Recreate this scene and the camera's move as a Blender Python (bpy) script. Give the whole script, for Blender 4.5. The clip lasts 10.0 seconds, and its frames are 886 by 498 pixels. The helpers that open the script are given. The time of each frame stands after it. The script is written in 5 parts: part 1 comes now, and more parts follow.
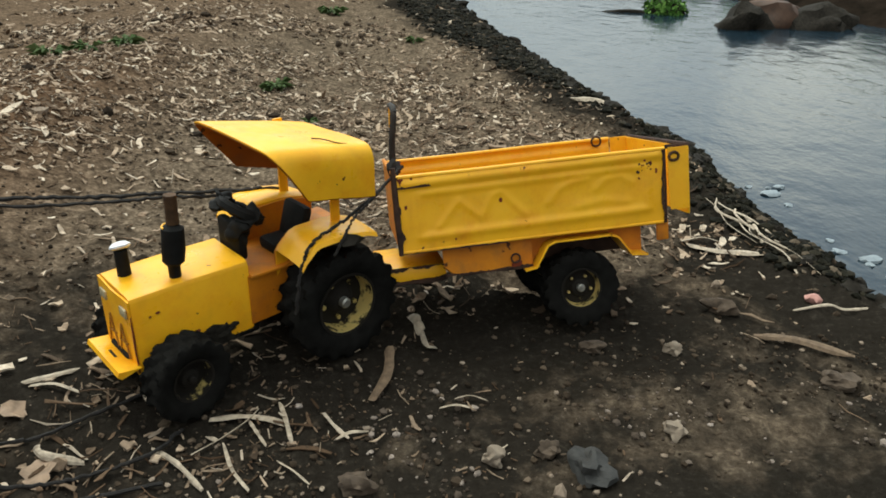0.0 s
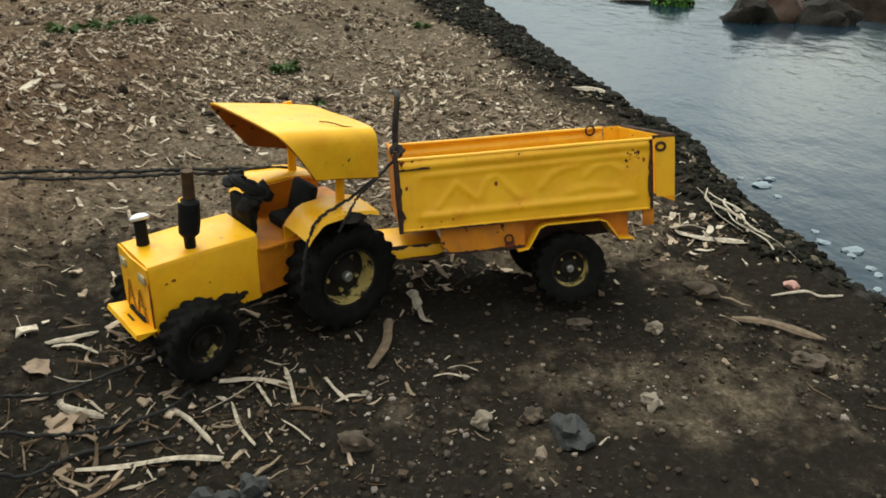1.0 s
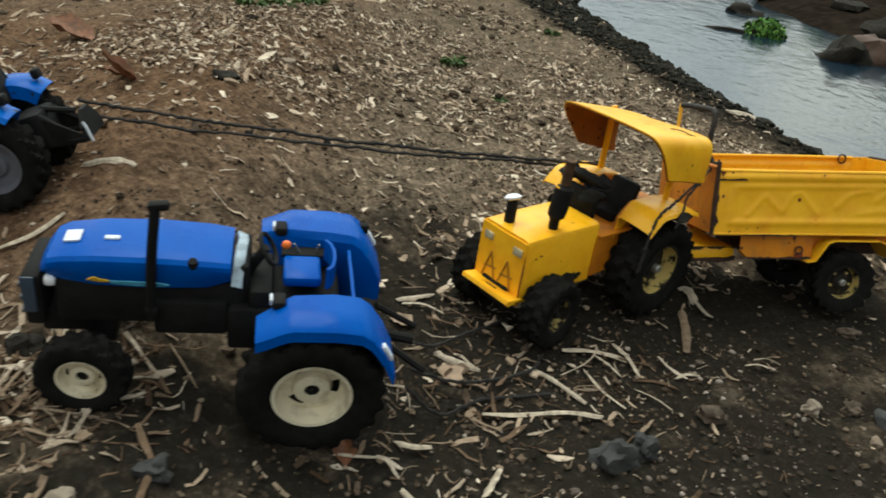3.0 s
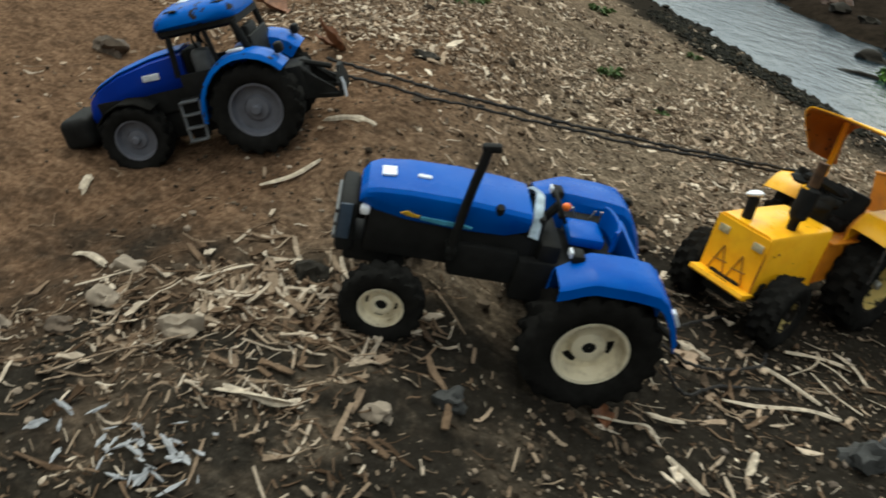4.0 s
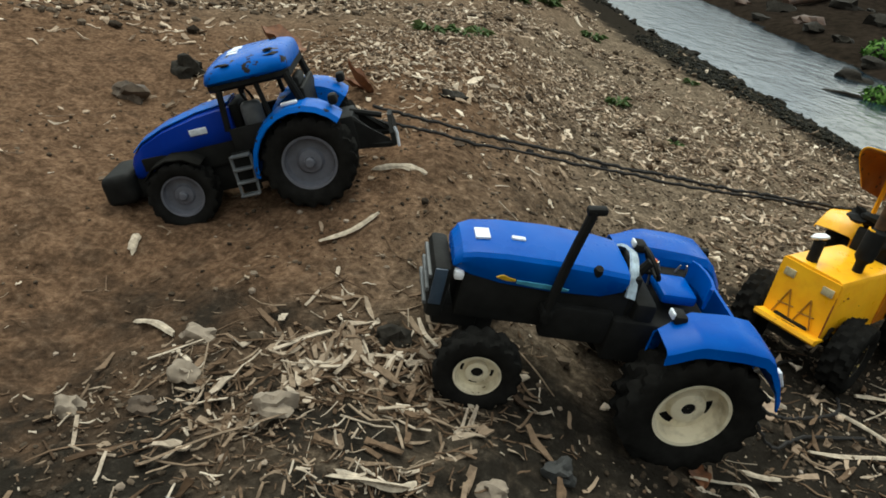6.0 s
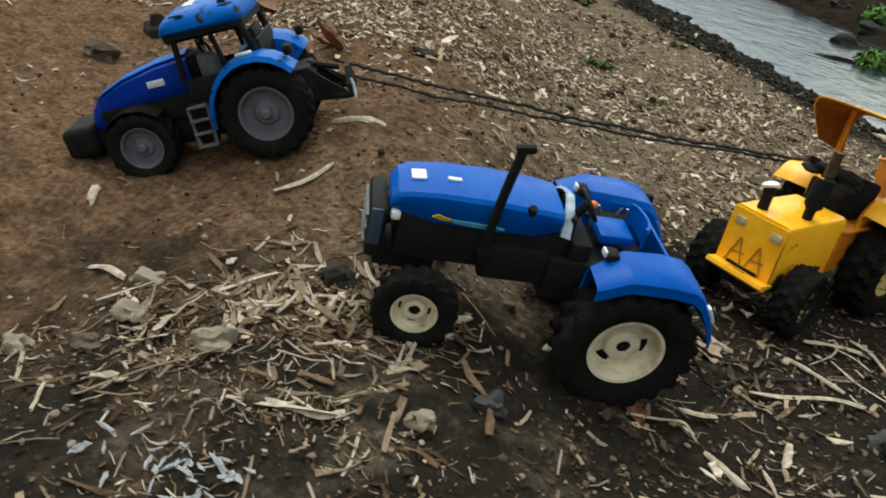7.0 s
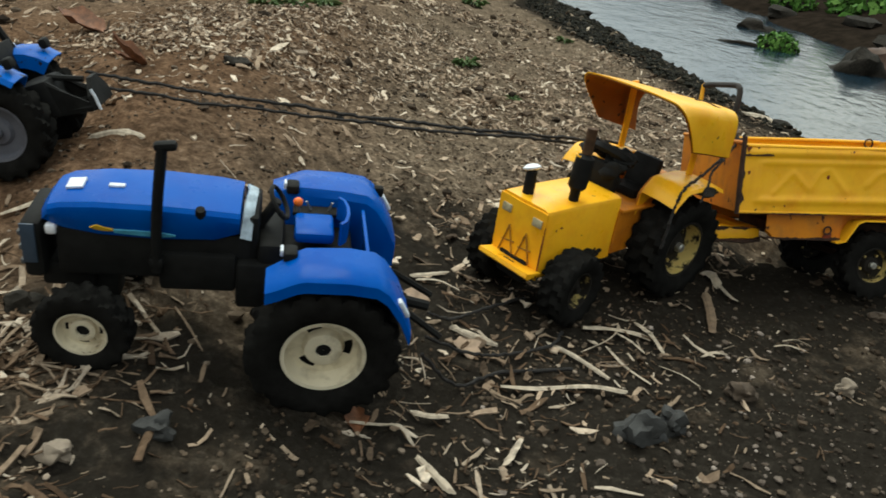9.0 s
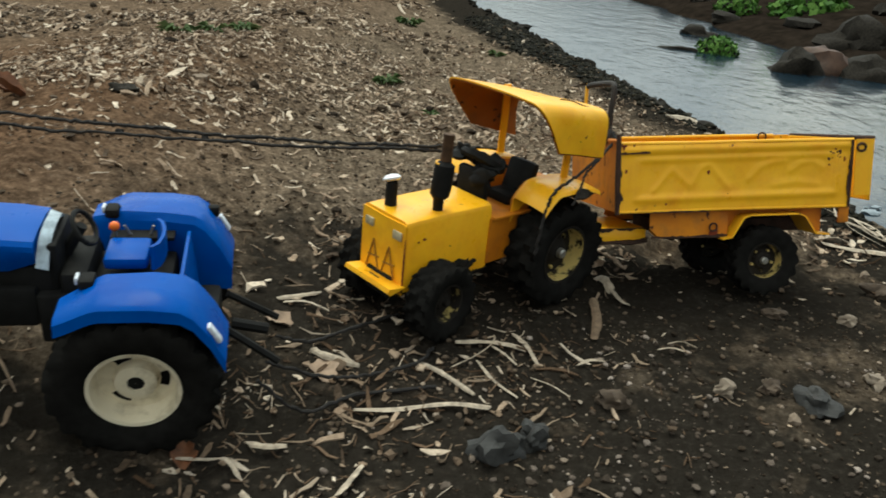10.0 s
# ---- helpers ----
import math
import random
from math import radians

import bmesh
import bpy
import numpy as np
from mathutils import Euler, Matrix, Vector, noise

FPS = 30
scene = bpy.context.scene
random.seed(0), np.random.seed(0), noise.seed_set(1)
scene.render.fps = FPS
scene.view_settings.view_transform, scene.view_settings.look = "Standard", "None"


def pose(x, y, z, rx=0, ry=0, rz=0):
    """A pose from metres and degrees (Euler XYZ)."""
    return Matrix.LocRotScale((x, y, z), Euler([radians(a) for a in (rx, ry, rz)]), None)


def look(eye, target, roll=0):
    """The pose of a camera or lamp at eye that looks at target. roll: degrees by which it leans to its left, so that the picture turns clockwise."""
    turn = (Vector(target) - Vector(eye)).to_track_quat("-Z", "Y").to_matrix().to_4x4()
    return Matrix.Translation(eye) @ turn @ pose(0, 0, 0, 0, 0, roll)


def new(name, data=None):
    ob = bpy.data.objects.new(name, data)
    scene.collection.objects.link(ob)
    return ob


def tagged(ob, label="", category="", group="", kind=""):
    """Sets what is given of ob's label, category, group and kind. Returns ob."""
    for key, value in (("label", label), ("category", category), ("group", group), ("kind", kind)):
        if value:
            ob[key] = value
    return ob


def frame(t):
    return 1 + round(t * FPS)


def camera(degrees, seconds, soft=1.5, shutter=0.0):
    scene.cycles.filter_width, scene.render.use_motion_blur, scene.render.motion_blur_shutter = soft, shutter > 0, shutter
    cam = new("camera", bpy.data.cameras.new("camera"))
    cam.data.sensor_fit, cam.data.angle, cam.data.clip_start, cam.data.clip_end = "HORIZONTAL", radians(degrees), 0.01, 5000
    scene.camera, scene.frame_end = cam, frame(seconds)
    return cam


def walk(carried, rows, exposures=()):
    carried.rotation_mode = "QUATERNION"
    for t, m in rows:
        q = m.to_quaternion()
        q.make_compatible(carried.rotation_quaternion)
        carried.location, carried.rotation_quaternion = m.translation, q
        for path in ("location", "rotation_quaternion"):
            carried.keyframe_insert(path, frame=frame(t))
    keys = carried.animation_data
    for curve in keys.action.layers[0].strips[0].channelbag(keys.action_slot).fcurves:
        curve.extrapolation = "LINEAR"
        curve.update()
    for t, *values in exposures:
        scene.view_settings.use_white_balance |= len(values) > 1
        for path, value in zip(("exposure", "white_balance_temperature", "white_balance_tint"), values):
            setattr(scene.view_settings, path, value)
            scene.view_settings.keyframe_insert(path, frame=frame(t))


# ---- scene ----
cam = camera(59.8, 10.0, soft=1.7, shutter=0.3)
PATH = [
    (0, (0.046, 0.031, 0.541), (-0.034, 1.833, -0.324), 1.0),
    (0.5, (0.067, 0.022, 0.541), (-0.07, 1.821, -0.321), 0.4),
    (1, (0.057, -0.026, 0.561), (-0.031, 1.758, -0.339), 2.3),
    (1.5, (-0.013, 0.027, 0.613), (-0.107, 1.755, -0.389), 6.0),
    (2, (-0.118, -0.02, 0.567), (-0.121, 1.776, -0.313), 7.9),
    (2.5, (-0.261, -0.099, 0.554), (-0.292, 1.686, -0.348), 8.1),
    (2.7, (-0.313, -0.13, 0.56), (-0.356, 1.653, -0.345), 8.4),
    (3.8, (-0.545, -0.237, 0.518), (-0.723, 1.544, -0.373), 11.5),
    (4, (-0.591, -0.249, 0.478), (-0.808, 1.531, -0.409), 13.4),
    (4.5, (-0.644, -0.24, 0.438), (-0.941, 1.608, -0.266), 15.5),
    (5, (-0.664, -0.237, 0.441), (-0.909, 1.614, -0.275), 13.8),
    (5.2, (-0.687, -0.231, 0.456), (-0.91, 1.601, -0.314), 13.1),
    (6.3, (-0.717, -0.238, 0.482), (-0.875, 1.575, -0.349), 12.7),
    (6.5, (-0.701, -0.249, 0.473), (-0.868, 1.56, -0.365), 12.5),
    (7, (-0.646, -0.248, 0.472), (-0.801, 1.536, -0.418), 12.5),
    (7.5, (-0.584, -0.228, 0.494), (-0.726, 1.546, -0.417), 11.2),
    (8, (-0.528, -0.205, 0.498), (-0.655, 1.569, -0.416), 10.8),
    (8.5, (-0.45, -0.184, 0.483), (-0.555, 1.611, -0.393), 9.8),
    (9, (-0.38, -0.165, 0.482), (-0.474, 1.644, -0.365), 8.7),
    (9.5, (-0.311, -0.144, 0.477), (-0.397, 1.678, -0.344), 7.6),
    (10, (-0.239, -0.116, 0.474), (-0.291, 1.72, -0.317), 6.0),
]
walk(cam, [(t, look(e, g, r)) for t, e, g, r in PATH], [(0.0, 0.58, 6600, -1), (1.1, 0.56, 6600, -3), (2.05, 0.14, 6600, -3), (2.7, 0.48, 6600, -3), (4.0, 0.58, 6600, -3), (5.0, 0.62, 6600, -3), (7.0, 0.62, 6600, -3), (8.0, 0.55, 6600, -3), (9.0, 0.53, 6600, -3), (10.0, 0.53, 6600, -3)])

# ---- sky and light: an overcast evening ----
world = bpy.data.worlds.new("sky")
scene.world = world
world.use_nodes = True
wn, wl = world.node_tree.nodes, world.node_tree.links
sky = wn.new("ShaderNodeTexSky")
sky.sky_type, sky.sun_disc = "NISHITA", False
sky.sun_elevation, sky.sun_rotation = radians(48), radians(200)
sky.air_density, sky.dust_density = 1.0, 4.0
cloud = wn.new("ShaderNodeTexNoise")
cloud.inputs["Scale"].default_value, cloud.inputs["Detail"].default_value = 3.2, 5.0
coord = wn.new("ShaderNodeTexCoord")
wl.new(coord.outputs["Generated"], cloud.inputs["Vector"])
ramp = wn.new("ShaderNodeValToRGB")
ramp.color_ramp.elements[0].position, ramp.color_ramp.elements[0].color = 0.35, (3.5, 4.1, 5.1, 1)
ramp.color_ramp.elements[1].position, ramp.color_ramp.elements[1].color = 0.68, (10.5, 10.2, 9.6, 1)
wl.new(cloud.outputs["Fac"], ramp.inputs["Fac"])
blend = wn.new("ShaderNodeMix")
blend.data_type = "RGBA"
blend.inputs["Factor"].default_value = 0.85
wl.new(sky.outputs["Color"], blend.inputs["A"])
wl.new(ramp.outputs["Color"], blend.inputs["B"])
parts = wn.new("ShaderNodeVectorMath")
parts.operation = "DOT_PRODUCT"
parts.inputs[1].default_value = (-0.30, 0.85, -0.45)
wl.new(coord.outputs["Generated"], parts.inputs[0])
glow = wn.new("ShaderNodeMapRange")
glow.interpolation_type = "SMOOTHSTEP"
for key, v in (("From Min", -0.35), ("From Max", 0.85), ("To Min", 0.95), ("To Max", 3.5)):
    glow.inputs[key].default_value = v
wl.new(parts.outputs["Value"], glow.inputs["Value"])
bright = wn.new("ShaderNodeMix")
bright.data_type, bright.blend_type = "RGBA", "MULTIPLY"
bright.inputs["Factor"].default_value = 1.0
height_of = wn.new("ShaderNodeSeparateXYZ")
wl.new(coord.outputs["Generated"], height_of.inputs[0])
zenith = wn.new("ShaderNodeMapRange")
for key, v in (("From Min", 0.0), ("From Max", 1.0), ("To Min", 0.24), ("To Max", 2.25)):
    zenith.inputs[key].default_value = v
wl.new(height_of.outputs["Z"], zenith.inputs["Value"])
overcast = wn.new("ShaderNodeMix")
overcast.data_type, overcast.blend_type = "RGBA", "MULTIPLY"
overcast.inputs["Factor"].default_value = 1.0
wl.new(blend.outputs["Result"], overcast.inputs["A"])
wl.new(zenith.outputs["Result"], overcast.inputs["B"])
wl.new(overcast.outputs["Result"], bright.inputs["A"])
wl.new(glow.outputs["Result"], bright.inputs["B"])
wl.new(bright.outputs["Result"], wn["Background"].inputs["Color"])
wn["Background"].inputs["Strength"].default_value = 0.066

sun = new("sun", bpy.data.lights.new("sun", "SUN"))
sun.data.energy, sun.data.angle, sun.data.color = 1.15, radians(30), (1.0, 0.95, 0.87)
sun.matrix_world = look((-1.0, 2.0, 3.6), (-0.2, 0.7, 0.0))


# ---- materials ----
def nodes_of(name):
    m = bpy.data.materials.new(name)
    m.use_nodes = True
    nt = m.node_tree
    return m, nt.nodes, nt.links, nt.nodes["Principled BSDF"]


def noise_node(n, l, scale, detail=4.0, vector=None, rough=0.6):
    t = n.new("ShaderNodeTexNoise")
    t.inputs["Scale"].default_value, t.inputs["Detail"].default_value, t.inputs["Roughness"].default_value = scale, detail, rough
    if vector is None:
        c = n.new("ShaderNodeTexCoord")
        vector = c.outputs["Object"]
    l.new(vector, t.inputs["Vector"])
    return t.outputs["Fac"]


def ramp_node(n, l, fac, *stops):
    r = n.new("ShaderNodeValToRGB")
    e = r.color_ramp.elements
    while len(e) < len(stops):
        e.new(0.5)
    for el, (p, c) in zip(e, stops):
        el.position, el.color = p, (*(c if isinstance(c, tuple) else (c, c, c)), 1)
    l.new(fac, r.inputs["Fac"])
    return r.outputs["Color"]


def mix_node(n, l, fac, a, b, kind="MIX"):
    x = n.new("ShaderNodeMix")
    x.data_type, x.blend_type = "RGBA", kind
    for key, v in (("Factor", fac), ("A", a), ("B", b)):
        if isinstance(v, tuple):
            x.inputs[key].default_value = (*v, 1)
        elif isinstance(v, (int, float)):
            x.inputs[key].default_value = v
        else:
            l.new(v, x.inputs[key])
    return x.outputs["Result"]


def bump_node(n, l, height, strength, distance, shader):
    b = n.new("ShaderNodeBump")
    b.inputs["Strength"].default_value, b.inputs["Distance"].default_value = strength, distance
    l.new(height, b.inputs["Height"])
    l.new(b.outputs["Normal"], shader.inputs["Normal"])


def painted(name, col, dark, rust, rough=0.38, chips=0.68, dirt=0.35, stain=None, gloss=0.28):
    """Painted sheet metal or coloured plastic with uneven tone, a film of dirt and small chips."""
    m, n, l, p = nodes_of(name)
    tone = ramp_node(n, l, noise_node(n, l, 14.0, 5.0), (0.3, dark), (0.62, col))
    if stain:
        tone = mix_node(n, l, ramp_node(n, l, noise_node(n, l, 21.0, 7.0, None, 0.72), (0.50, 0.0), (0.74, 0.7)), tone, stain)
    film = ramp_node(n, l, noise_node(n, l, 45.0, 6.0), (0.5, 0.0), (0.85, dirt))
    c = mix_node(n, l, film, tone, (0.10, 0.075, 0.045))
    chip = ramp_node(n, l, noise_node(n, l, 62.0, 3.0), (chips, 0.0), (chips + 0.03, 1.0))
    c = mix_node(n, l, chip, c, rust)
    l.new(c, p.inputs["Base Color"])
    r = ramp_node(n, l, noise_node(n, l, 30.0, 4.0), (0.3, rough - 0.1), (0.75, rough + 0.2))
    l.new(r, p.inputs["Roughness"])
    p.inputs["Specular IOR Level"].default_value = gloss
    bump_node(n, l, noise_node(n, l, 55.0, 4.0), 0.12, 0.002, p)
    return m


def plain(name, col, rough=0.6, metal=0.0, vary=0.35, scale=40.0, bump=0.15, gloss=0.4):
    m, n, l, p = nodes_of(name)
    lo = tuple(c * (1 - vary) for c in col)
    hi = tuple(min(1.0, c * (1 + vary)) for c in col)
    l.new(ramp_node(n, l, noise_node(n, l, scale, 5.0), (0.3, lo), (0.7, hi)), p.inputs["Base Color"])
    p.inputs["Roughness"].default_value, p.inputs["Metallic"].default_value = rough, metal
    p.inputs["Specular IOR Level"].default_value = gloss
    bump_node(n, l, noise_node(n, l, scale * 2.5, 4.0), bump, 0.002, p)
    return m


YELLOW = painted("yellow_paint", (0.95, 0.50, 0.018), (0.90, 0.425, 0.014), (0.11, 0.028, 0.008), 0.34, 0.71, 0.14, (0.80, 0.28, 0.010), 0.40)
# rusty yellow with the shade of inner and lower faces mixed into its colour
ORANGE = painted("rusty_shaded_yellow_paint", (0.66, 0.235, 0.012), (0.46, 0.130, 0.010), (0.08, 0.025, 0.008), 0.5, 0.66, 0.5)
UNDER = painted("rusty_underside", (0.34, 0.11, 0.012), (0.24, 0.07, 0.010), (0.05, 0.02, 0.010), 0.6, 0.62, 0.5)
RUST = plain("rusted_iron", (0.045, 0.022, 0.014), 0.8, 0.1, 0.6, 60.0, 0.5)
BLUE = painted("blue_plastic", (0.0002, 0.079, 0.38), (0.0002, 0.053, 0.31), (0.02, 0.02, 0.025), 0.28, 0.76, 0.03, None, 0.07)
# darker copy of the blue: bonnet sides carry their shade in the colour
BLUE_SHADED = painted("shaded_blue_plastic", (0.001, 0.026, 0.26), (0.001, 0.019, 0.20), (0.02, 0.02, 0.03), 0.35, 0.74, 0.1, None, 0.10)
BLUE_MUD = painted("muddy_blue_plastic", (0.0005, 0.102, 0.44), (0.0005, 0.076, 0.37), (0.022, 0.018, 0.015), 0.30, 0.62, 0.08, None, 0.07)
BLACK = plain("black_plastic", (0.0130, 0.0130, 0.0125), 0.6, 0.0, 0.3, 50.0, 0.2, 0.06)
RUBBER = plain("muddy_rubber", (0.0125, 0.0122, 0.0114), 1.0, 0.0, 0.3, 70.0, 0.2, 0.0)
CREAM = painted("cream_plastic", (0.76, 0.69, 0.53), (0.68, 0.60, 0.44), (0.10, 0.07, 0.035), 0.45, 0.70, 0.55, (0.42, 0.32, 0.18), 0.3)
GREY_RIM = plain("grey_plastic", (0.105, 0.108, 0.130), 0.5, 0.0, 0.25, 50.0, 0.1)
def muddy(name, col, rough, metal, share):
    m, n, l, p = nodes_of(name)
    k = ramp_node(n, l, noise_node(n, l, 70.0, 5.0), (share - 0.06, 1.0), (share + 0.06, 0.0))
    l.new(mix_node(n, l, k, col, (0.012, 0.009, 0.006)), p.inputs["Base Color"])
    l.new(ramp_node(n, l, k, (0.0, rough), (1.0, 0.9)), p.inputs["Roughness"])
    p.inputs["Metallic"].default_value = metal
    bump_node(n, l, noise_node(n, l, 90.0, 4.0), 0.3, 0.002, p)
    return m


# the mud tone on these rims also paints in the shade of the tyre
BRASS = muddy("mud_and_shade_gold_paint", (0.72, 0.55, 0.20), 0.36, 0.4, 0.47)
DULL_BRASS = muddy("mud_coated_gold_paint", (0.60, 0.46, 0.16), 0.42, 0.3, 0.60)
MUD_SHADE_RIM = muddy("mud_and_shade_gold_rim", (0.30, 0.21, 0.06), 0.5, 0.3, 0.82)
PIPE = plain("rusty_pipe", (0.065, 0.032, 0.013), 0.75, 0.2, 0.6, 60.0, 0.5)
STEEL = plain("dull_steel", (0.34, 0.33, 0.30), 0.4, 0.7, 0.3, 90.0, 0.2)
WHITE = plain("white_plastic", (0.78, 0.80, 0.84), 0.4, 0.0, 0.12, 60.0, 0.1)
LABEL = plain("worn_white_sticker", (0.62, 0.66, 0.72), 0.55, 0.0, 0.25, 160.0, 0.1)
CLEAR = plain("scuffed_clear_plastic", (0.36, 0.44, 0.50), 0.25, 0.0, 0.5, 90.0, 0.2)
SEAT_GREY = plain("grey_seat_plastic", (0.085, 0.09, 0.095), 0.5, 0.0, 0.3, 60.0, 0.1)
GUARD = plain("blue_grey_plastic", (0.035, 0.055, 0.085), 0.4, 0.0, 0.3, 60.0, 0.1)
GUARDIRON = plain("blackened_iron", (0.022, 0.017, 0.014), 0.7, 0.2, 0.5, 60.0, 0.4)
LAMP = plain("cloudy_lamp", (0.42, 0.36, 0.22), 0.35, 0.0, 0.4, 120.0, 0.1)
AMBER = plain("orange_knob", (0.80, 0.16, 0.015), 0.4, 0.0, 0.1, 60.0, 0.05)
DECAL_Y = plain("yellow_decal", (0.80, 0.50, 0.03), 0.45, 0.0, 0.2, 80.0, 0.05)
DECAL_T = plain("pale_teal_decal", (0.10, 0.42, 0.62), 0.45, 0.0, 0.3, 80.0, 0.05)
RUSTRED = plain("fresh_red_rust", (0.17, 0.030, 0.010), 0.8, 0.0, 0.6, 90.0, 0.5)
INK = plain("dark_marker", (0.34, 0.155, 0.018), 0.6, 0.0, 0.4, 120.0, 0.1)
CORD = plain("black_cord", (0.016, 0.014, 0.013), 0.85, 0.0, 0.5, 300.0, 0.6)
MUD = plain("dark_wet_mud", (0.024, 0.021, 0.017), 0.85, 0.0, 0.5, 90.0, 0.8, 0.1)
DRYLEAF = plain("dry_brown_leaf", (0.150, 0.060, 0.026), 0.7, 0.0, 0.5, 70.0, 0.5)
PALELEAF = plain("pale_dry_leaf", (0.27, 0.19, 0.13), 0.75, 0.0, 0.35, 70.0, 0.4)
STONE = plain("grey_brown_stone", (0.080, 0.058, 0.041), 0.9, 0.0, 0.45, 60.0, 0.8)
DARKSTONE = plain("dark_slate_stone", (0.030, 0.030, 0.029), 0.7, 0.0, 0.4, 60.0, 0.7)
PALESTONE = plain("pale_stone", (0.23, 0.185, 0.14), 0.8, 0.0, 0.3, 60.0, 0.5)
PINKBIT = plain("faded_pink_scrap", (0.50, 0.26, 0.22), 0.7, 0.0, 0.25, 60.0, 0.3)
TWIG = plain("dry_stick", (0.16, 0.11, 0.07), 0.8, 0.0, 0.4, 90.0, 0.6)
PALESTRAW = plain("pale_straw", (0.38, 0.315, 0.24), 0.75, 0.0, 0.45, 120.0, 0.5)
FOAM = plain("river_foam", (0.22, 0.26, 0.29), 0.6, 0.0, 0.15, 120.0, 0.6)
PAPER = plain("crumpled_bluish_paper", (0.30, 0.305, 0.32), 0.7, 0.0, 0.35, 140.0, 0.6)
LOGWOOD = plain("wet_brown_wood", (0.062, 0.032, 0.019), 0.7, 0.0, 0.4, 20.0, 0.6)


def island_mat(name, stops, rough=0.8, grain=200.0):
    """A material whose tone differs from piece to piece."""
    m, n, l, p = nodes_of(name)
    g = n.new("ShaderNodeNewGeometry")
    c = ramp_node(n, l, g.outputs["Random Per Island"], *stops)
    c = mix_node(n, l, 0.6, c, ramp_node(n, l, noise_node(n, l, grain, 4.0), (0.3, 0.35), (0.7, 1.0)), "MULTIPLY")
    l.new(c, p.inputs["Base Color"])
    p.inputs["Roughness"].default_value, p.inputs["Specular IOR Level"].default_value = rough, 0.08
    bump_node(n, l, noise_node(n, l, grain * 2, 3.0), 0.4, 0.001, p)
    return m


STRAW = island_mat("straw", ((0.0, (0.060, 0.036, 0.021)), (0.40, (0.165, 0.108, 0.069)), (0.75, (0.31, 0.235, 0.168)), (1.0, (0.58, 0.49, 0.39))))
CHIPS = island_mat("chaff", ((0.0, (0.060, 0.042, 0.029)), (0.35, (0.25, 0.178, 0.123)), (0.75, (0.52, 0.395, 0.285)), (1.0, (0.80, 0.68, 0.54))))
CLODS = island_mat("soil_crumbs", ((0.0, (0.026, 0.019, 0.0135)), (0.6, (0.080, 0.059, 0.041)), (0.90, (0.15, 0.113, 0.082)), (1.0, (0.40, 0.32, 0.25))), 0.9)
PEBBLES = island_mat("pebbles", ((0.0, (0.032, 0.025, 0.019)), (0.5, (0.085, 0.065, 0.050)), (0.80, (0.15, 0.120, 0.098)), (1.0, (0.44, 0.37, 0.32))), 0.85)
SHORE_SOIL = island_mat("wet_shore_soil", ((0.0, (0.006, 0.006, 0.004)), (0.75, (0.017, 0.016, 0.010)), (0.95, (0.045, 0.038, 0.026)), (1.0, (0.16, 0.125, 0.09))), 0.8)
LEAVES = island_mat("green_leaves", ((0.0, (0.06, 0.10, 0.034)), (0.6, (0.10, 0.155, 0.055)), (1.0, (0.17, 0.23, 0.10))), 0.6)
MOSS = island_mat("bright_weed", ((0.0, (0.045, 0.11, 0.018)), (0.6, (0.085, 0.20, 0.036)), (1.0, (0.17, 0.31, 0.07))), 0.6)


def soil_material():
    m, n, l, p = nodes_of("soil")
    g = n.new("ShaderNodeNewGeometry")
    pos = g.outputs["Position"]
    damp_shade = n.new("ShaderNodeAttribute")
    damp_shade.attribute_name = "damp_shade"
    ochre = n.new("ShaderNodeAttribute")
    ochre.attribute_name = "ochre"
    fine = noise_node(n, l, 95.0, 8.0, pos, 0.7)
    mid = noise_node(n, l, 13.0, 6.0, pos)
    dry = ramp_node(n, l, fine, (0.28, (0.026, 0.0195, 0.014)), (0.52, (0.145, 0.110, 0.078)), (0.76, (0.35, 0.275, 0.20)))
    red = ramp_node(n, l, fine, (0.28, (0.032, 0.020, 0.0125)), (0.52, (0.128, 0.077, 0.047)), (0.78, (0.26, 0.172, 0.113)))
    wet = ramp_node(n, l, fine, (0.28, (0.015, 0.0125, 0.0098)), (0.55, (0.0225, 0.0193, 0.0155)), (0.80, (0.060, 0.051, 0.040)))
    c = mix_node(n, l, ochre.outputs["Fac"], dry, red)
    c = mix_node(n, l, 1.0, c, ramp_node(n, l, noise_node(n, l, 24.0, 5.0, pos, 0.65), (0.36, 0.66), (0.62, 1.16)), "MULTIPLY")
    edge = n.new("ShaderNodeMath")
    edge.operation = "ADD"
    l.new(damp_shade.outputs["Fac"], edge.inputs[0])
    off = ramp_node(n, l, mid, (0.35, 0.0), (0.65, 0.5))
    l.new(off, edge.inputs[1])
    k = ramp_node(n, l, edge.outputs[0], (0.35, 0.0), (0.95, 1.0))
    c = mix_node(n, l, k, c, wet)
    far = n.new("ShaderNodeMath")
    far.operation = "SUBTRACT"
    l.new(damp_shade.outputs["Fac"], far.inputs[0])
    far.inputs[1].default_value = 1.0
    peat = ramp_node(n, l, mid, (0.3, (0.009, 0.0075, 0.006)), (0.7, (0.028, 0.021, 0.016)))
    c = mix_node(n, l, far.outputs[0], c, peat)
    l.new(c, p.inputs["Base Color"])
    l.new(ramp_node(n, l, k, (0.0, 0.97), (1.0, 0.85)), p.inputs["Roughness"])
    p.inputs["Specular IOR Level"].default_value = 0.0
    h = mix_node(n, l, 0.5, fine, noise_node(n, l, 260.0, 5.0, pos))
    bump_node(n, l, h, 0.9, 0.006, p)
    return m


SOIL = soil_material()


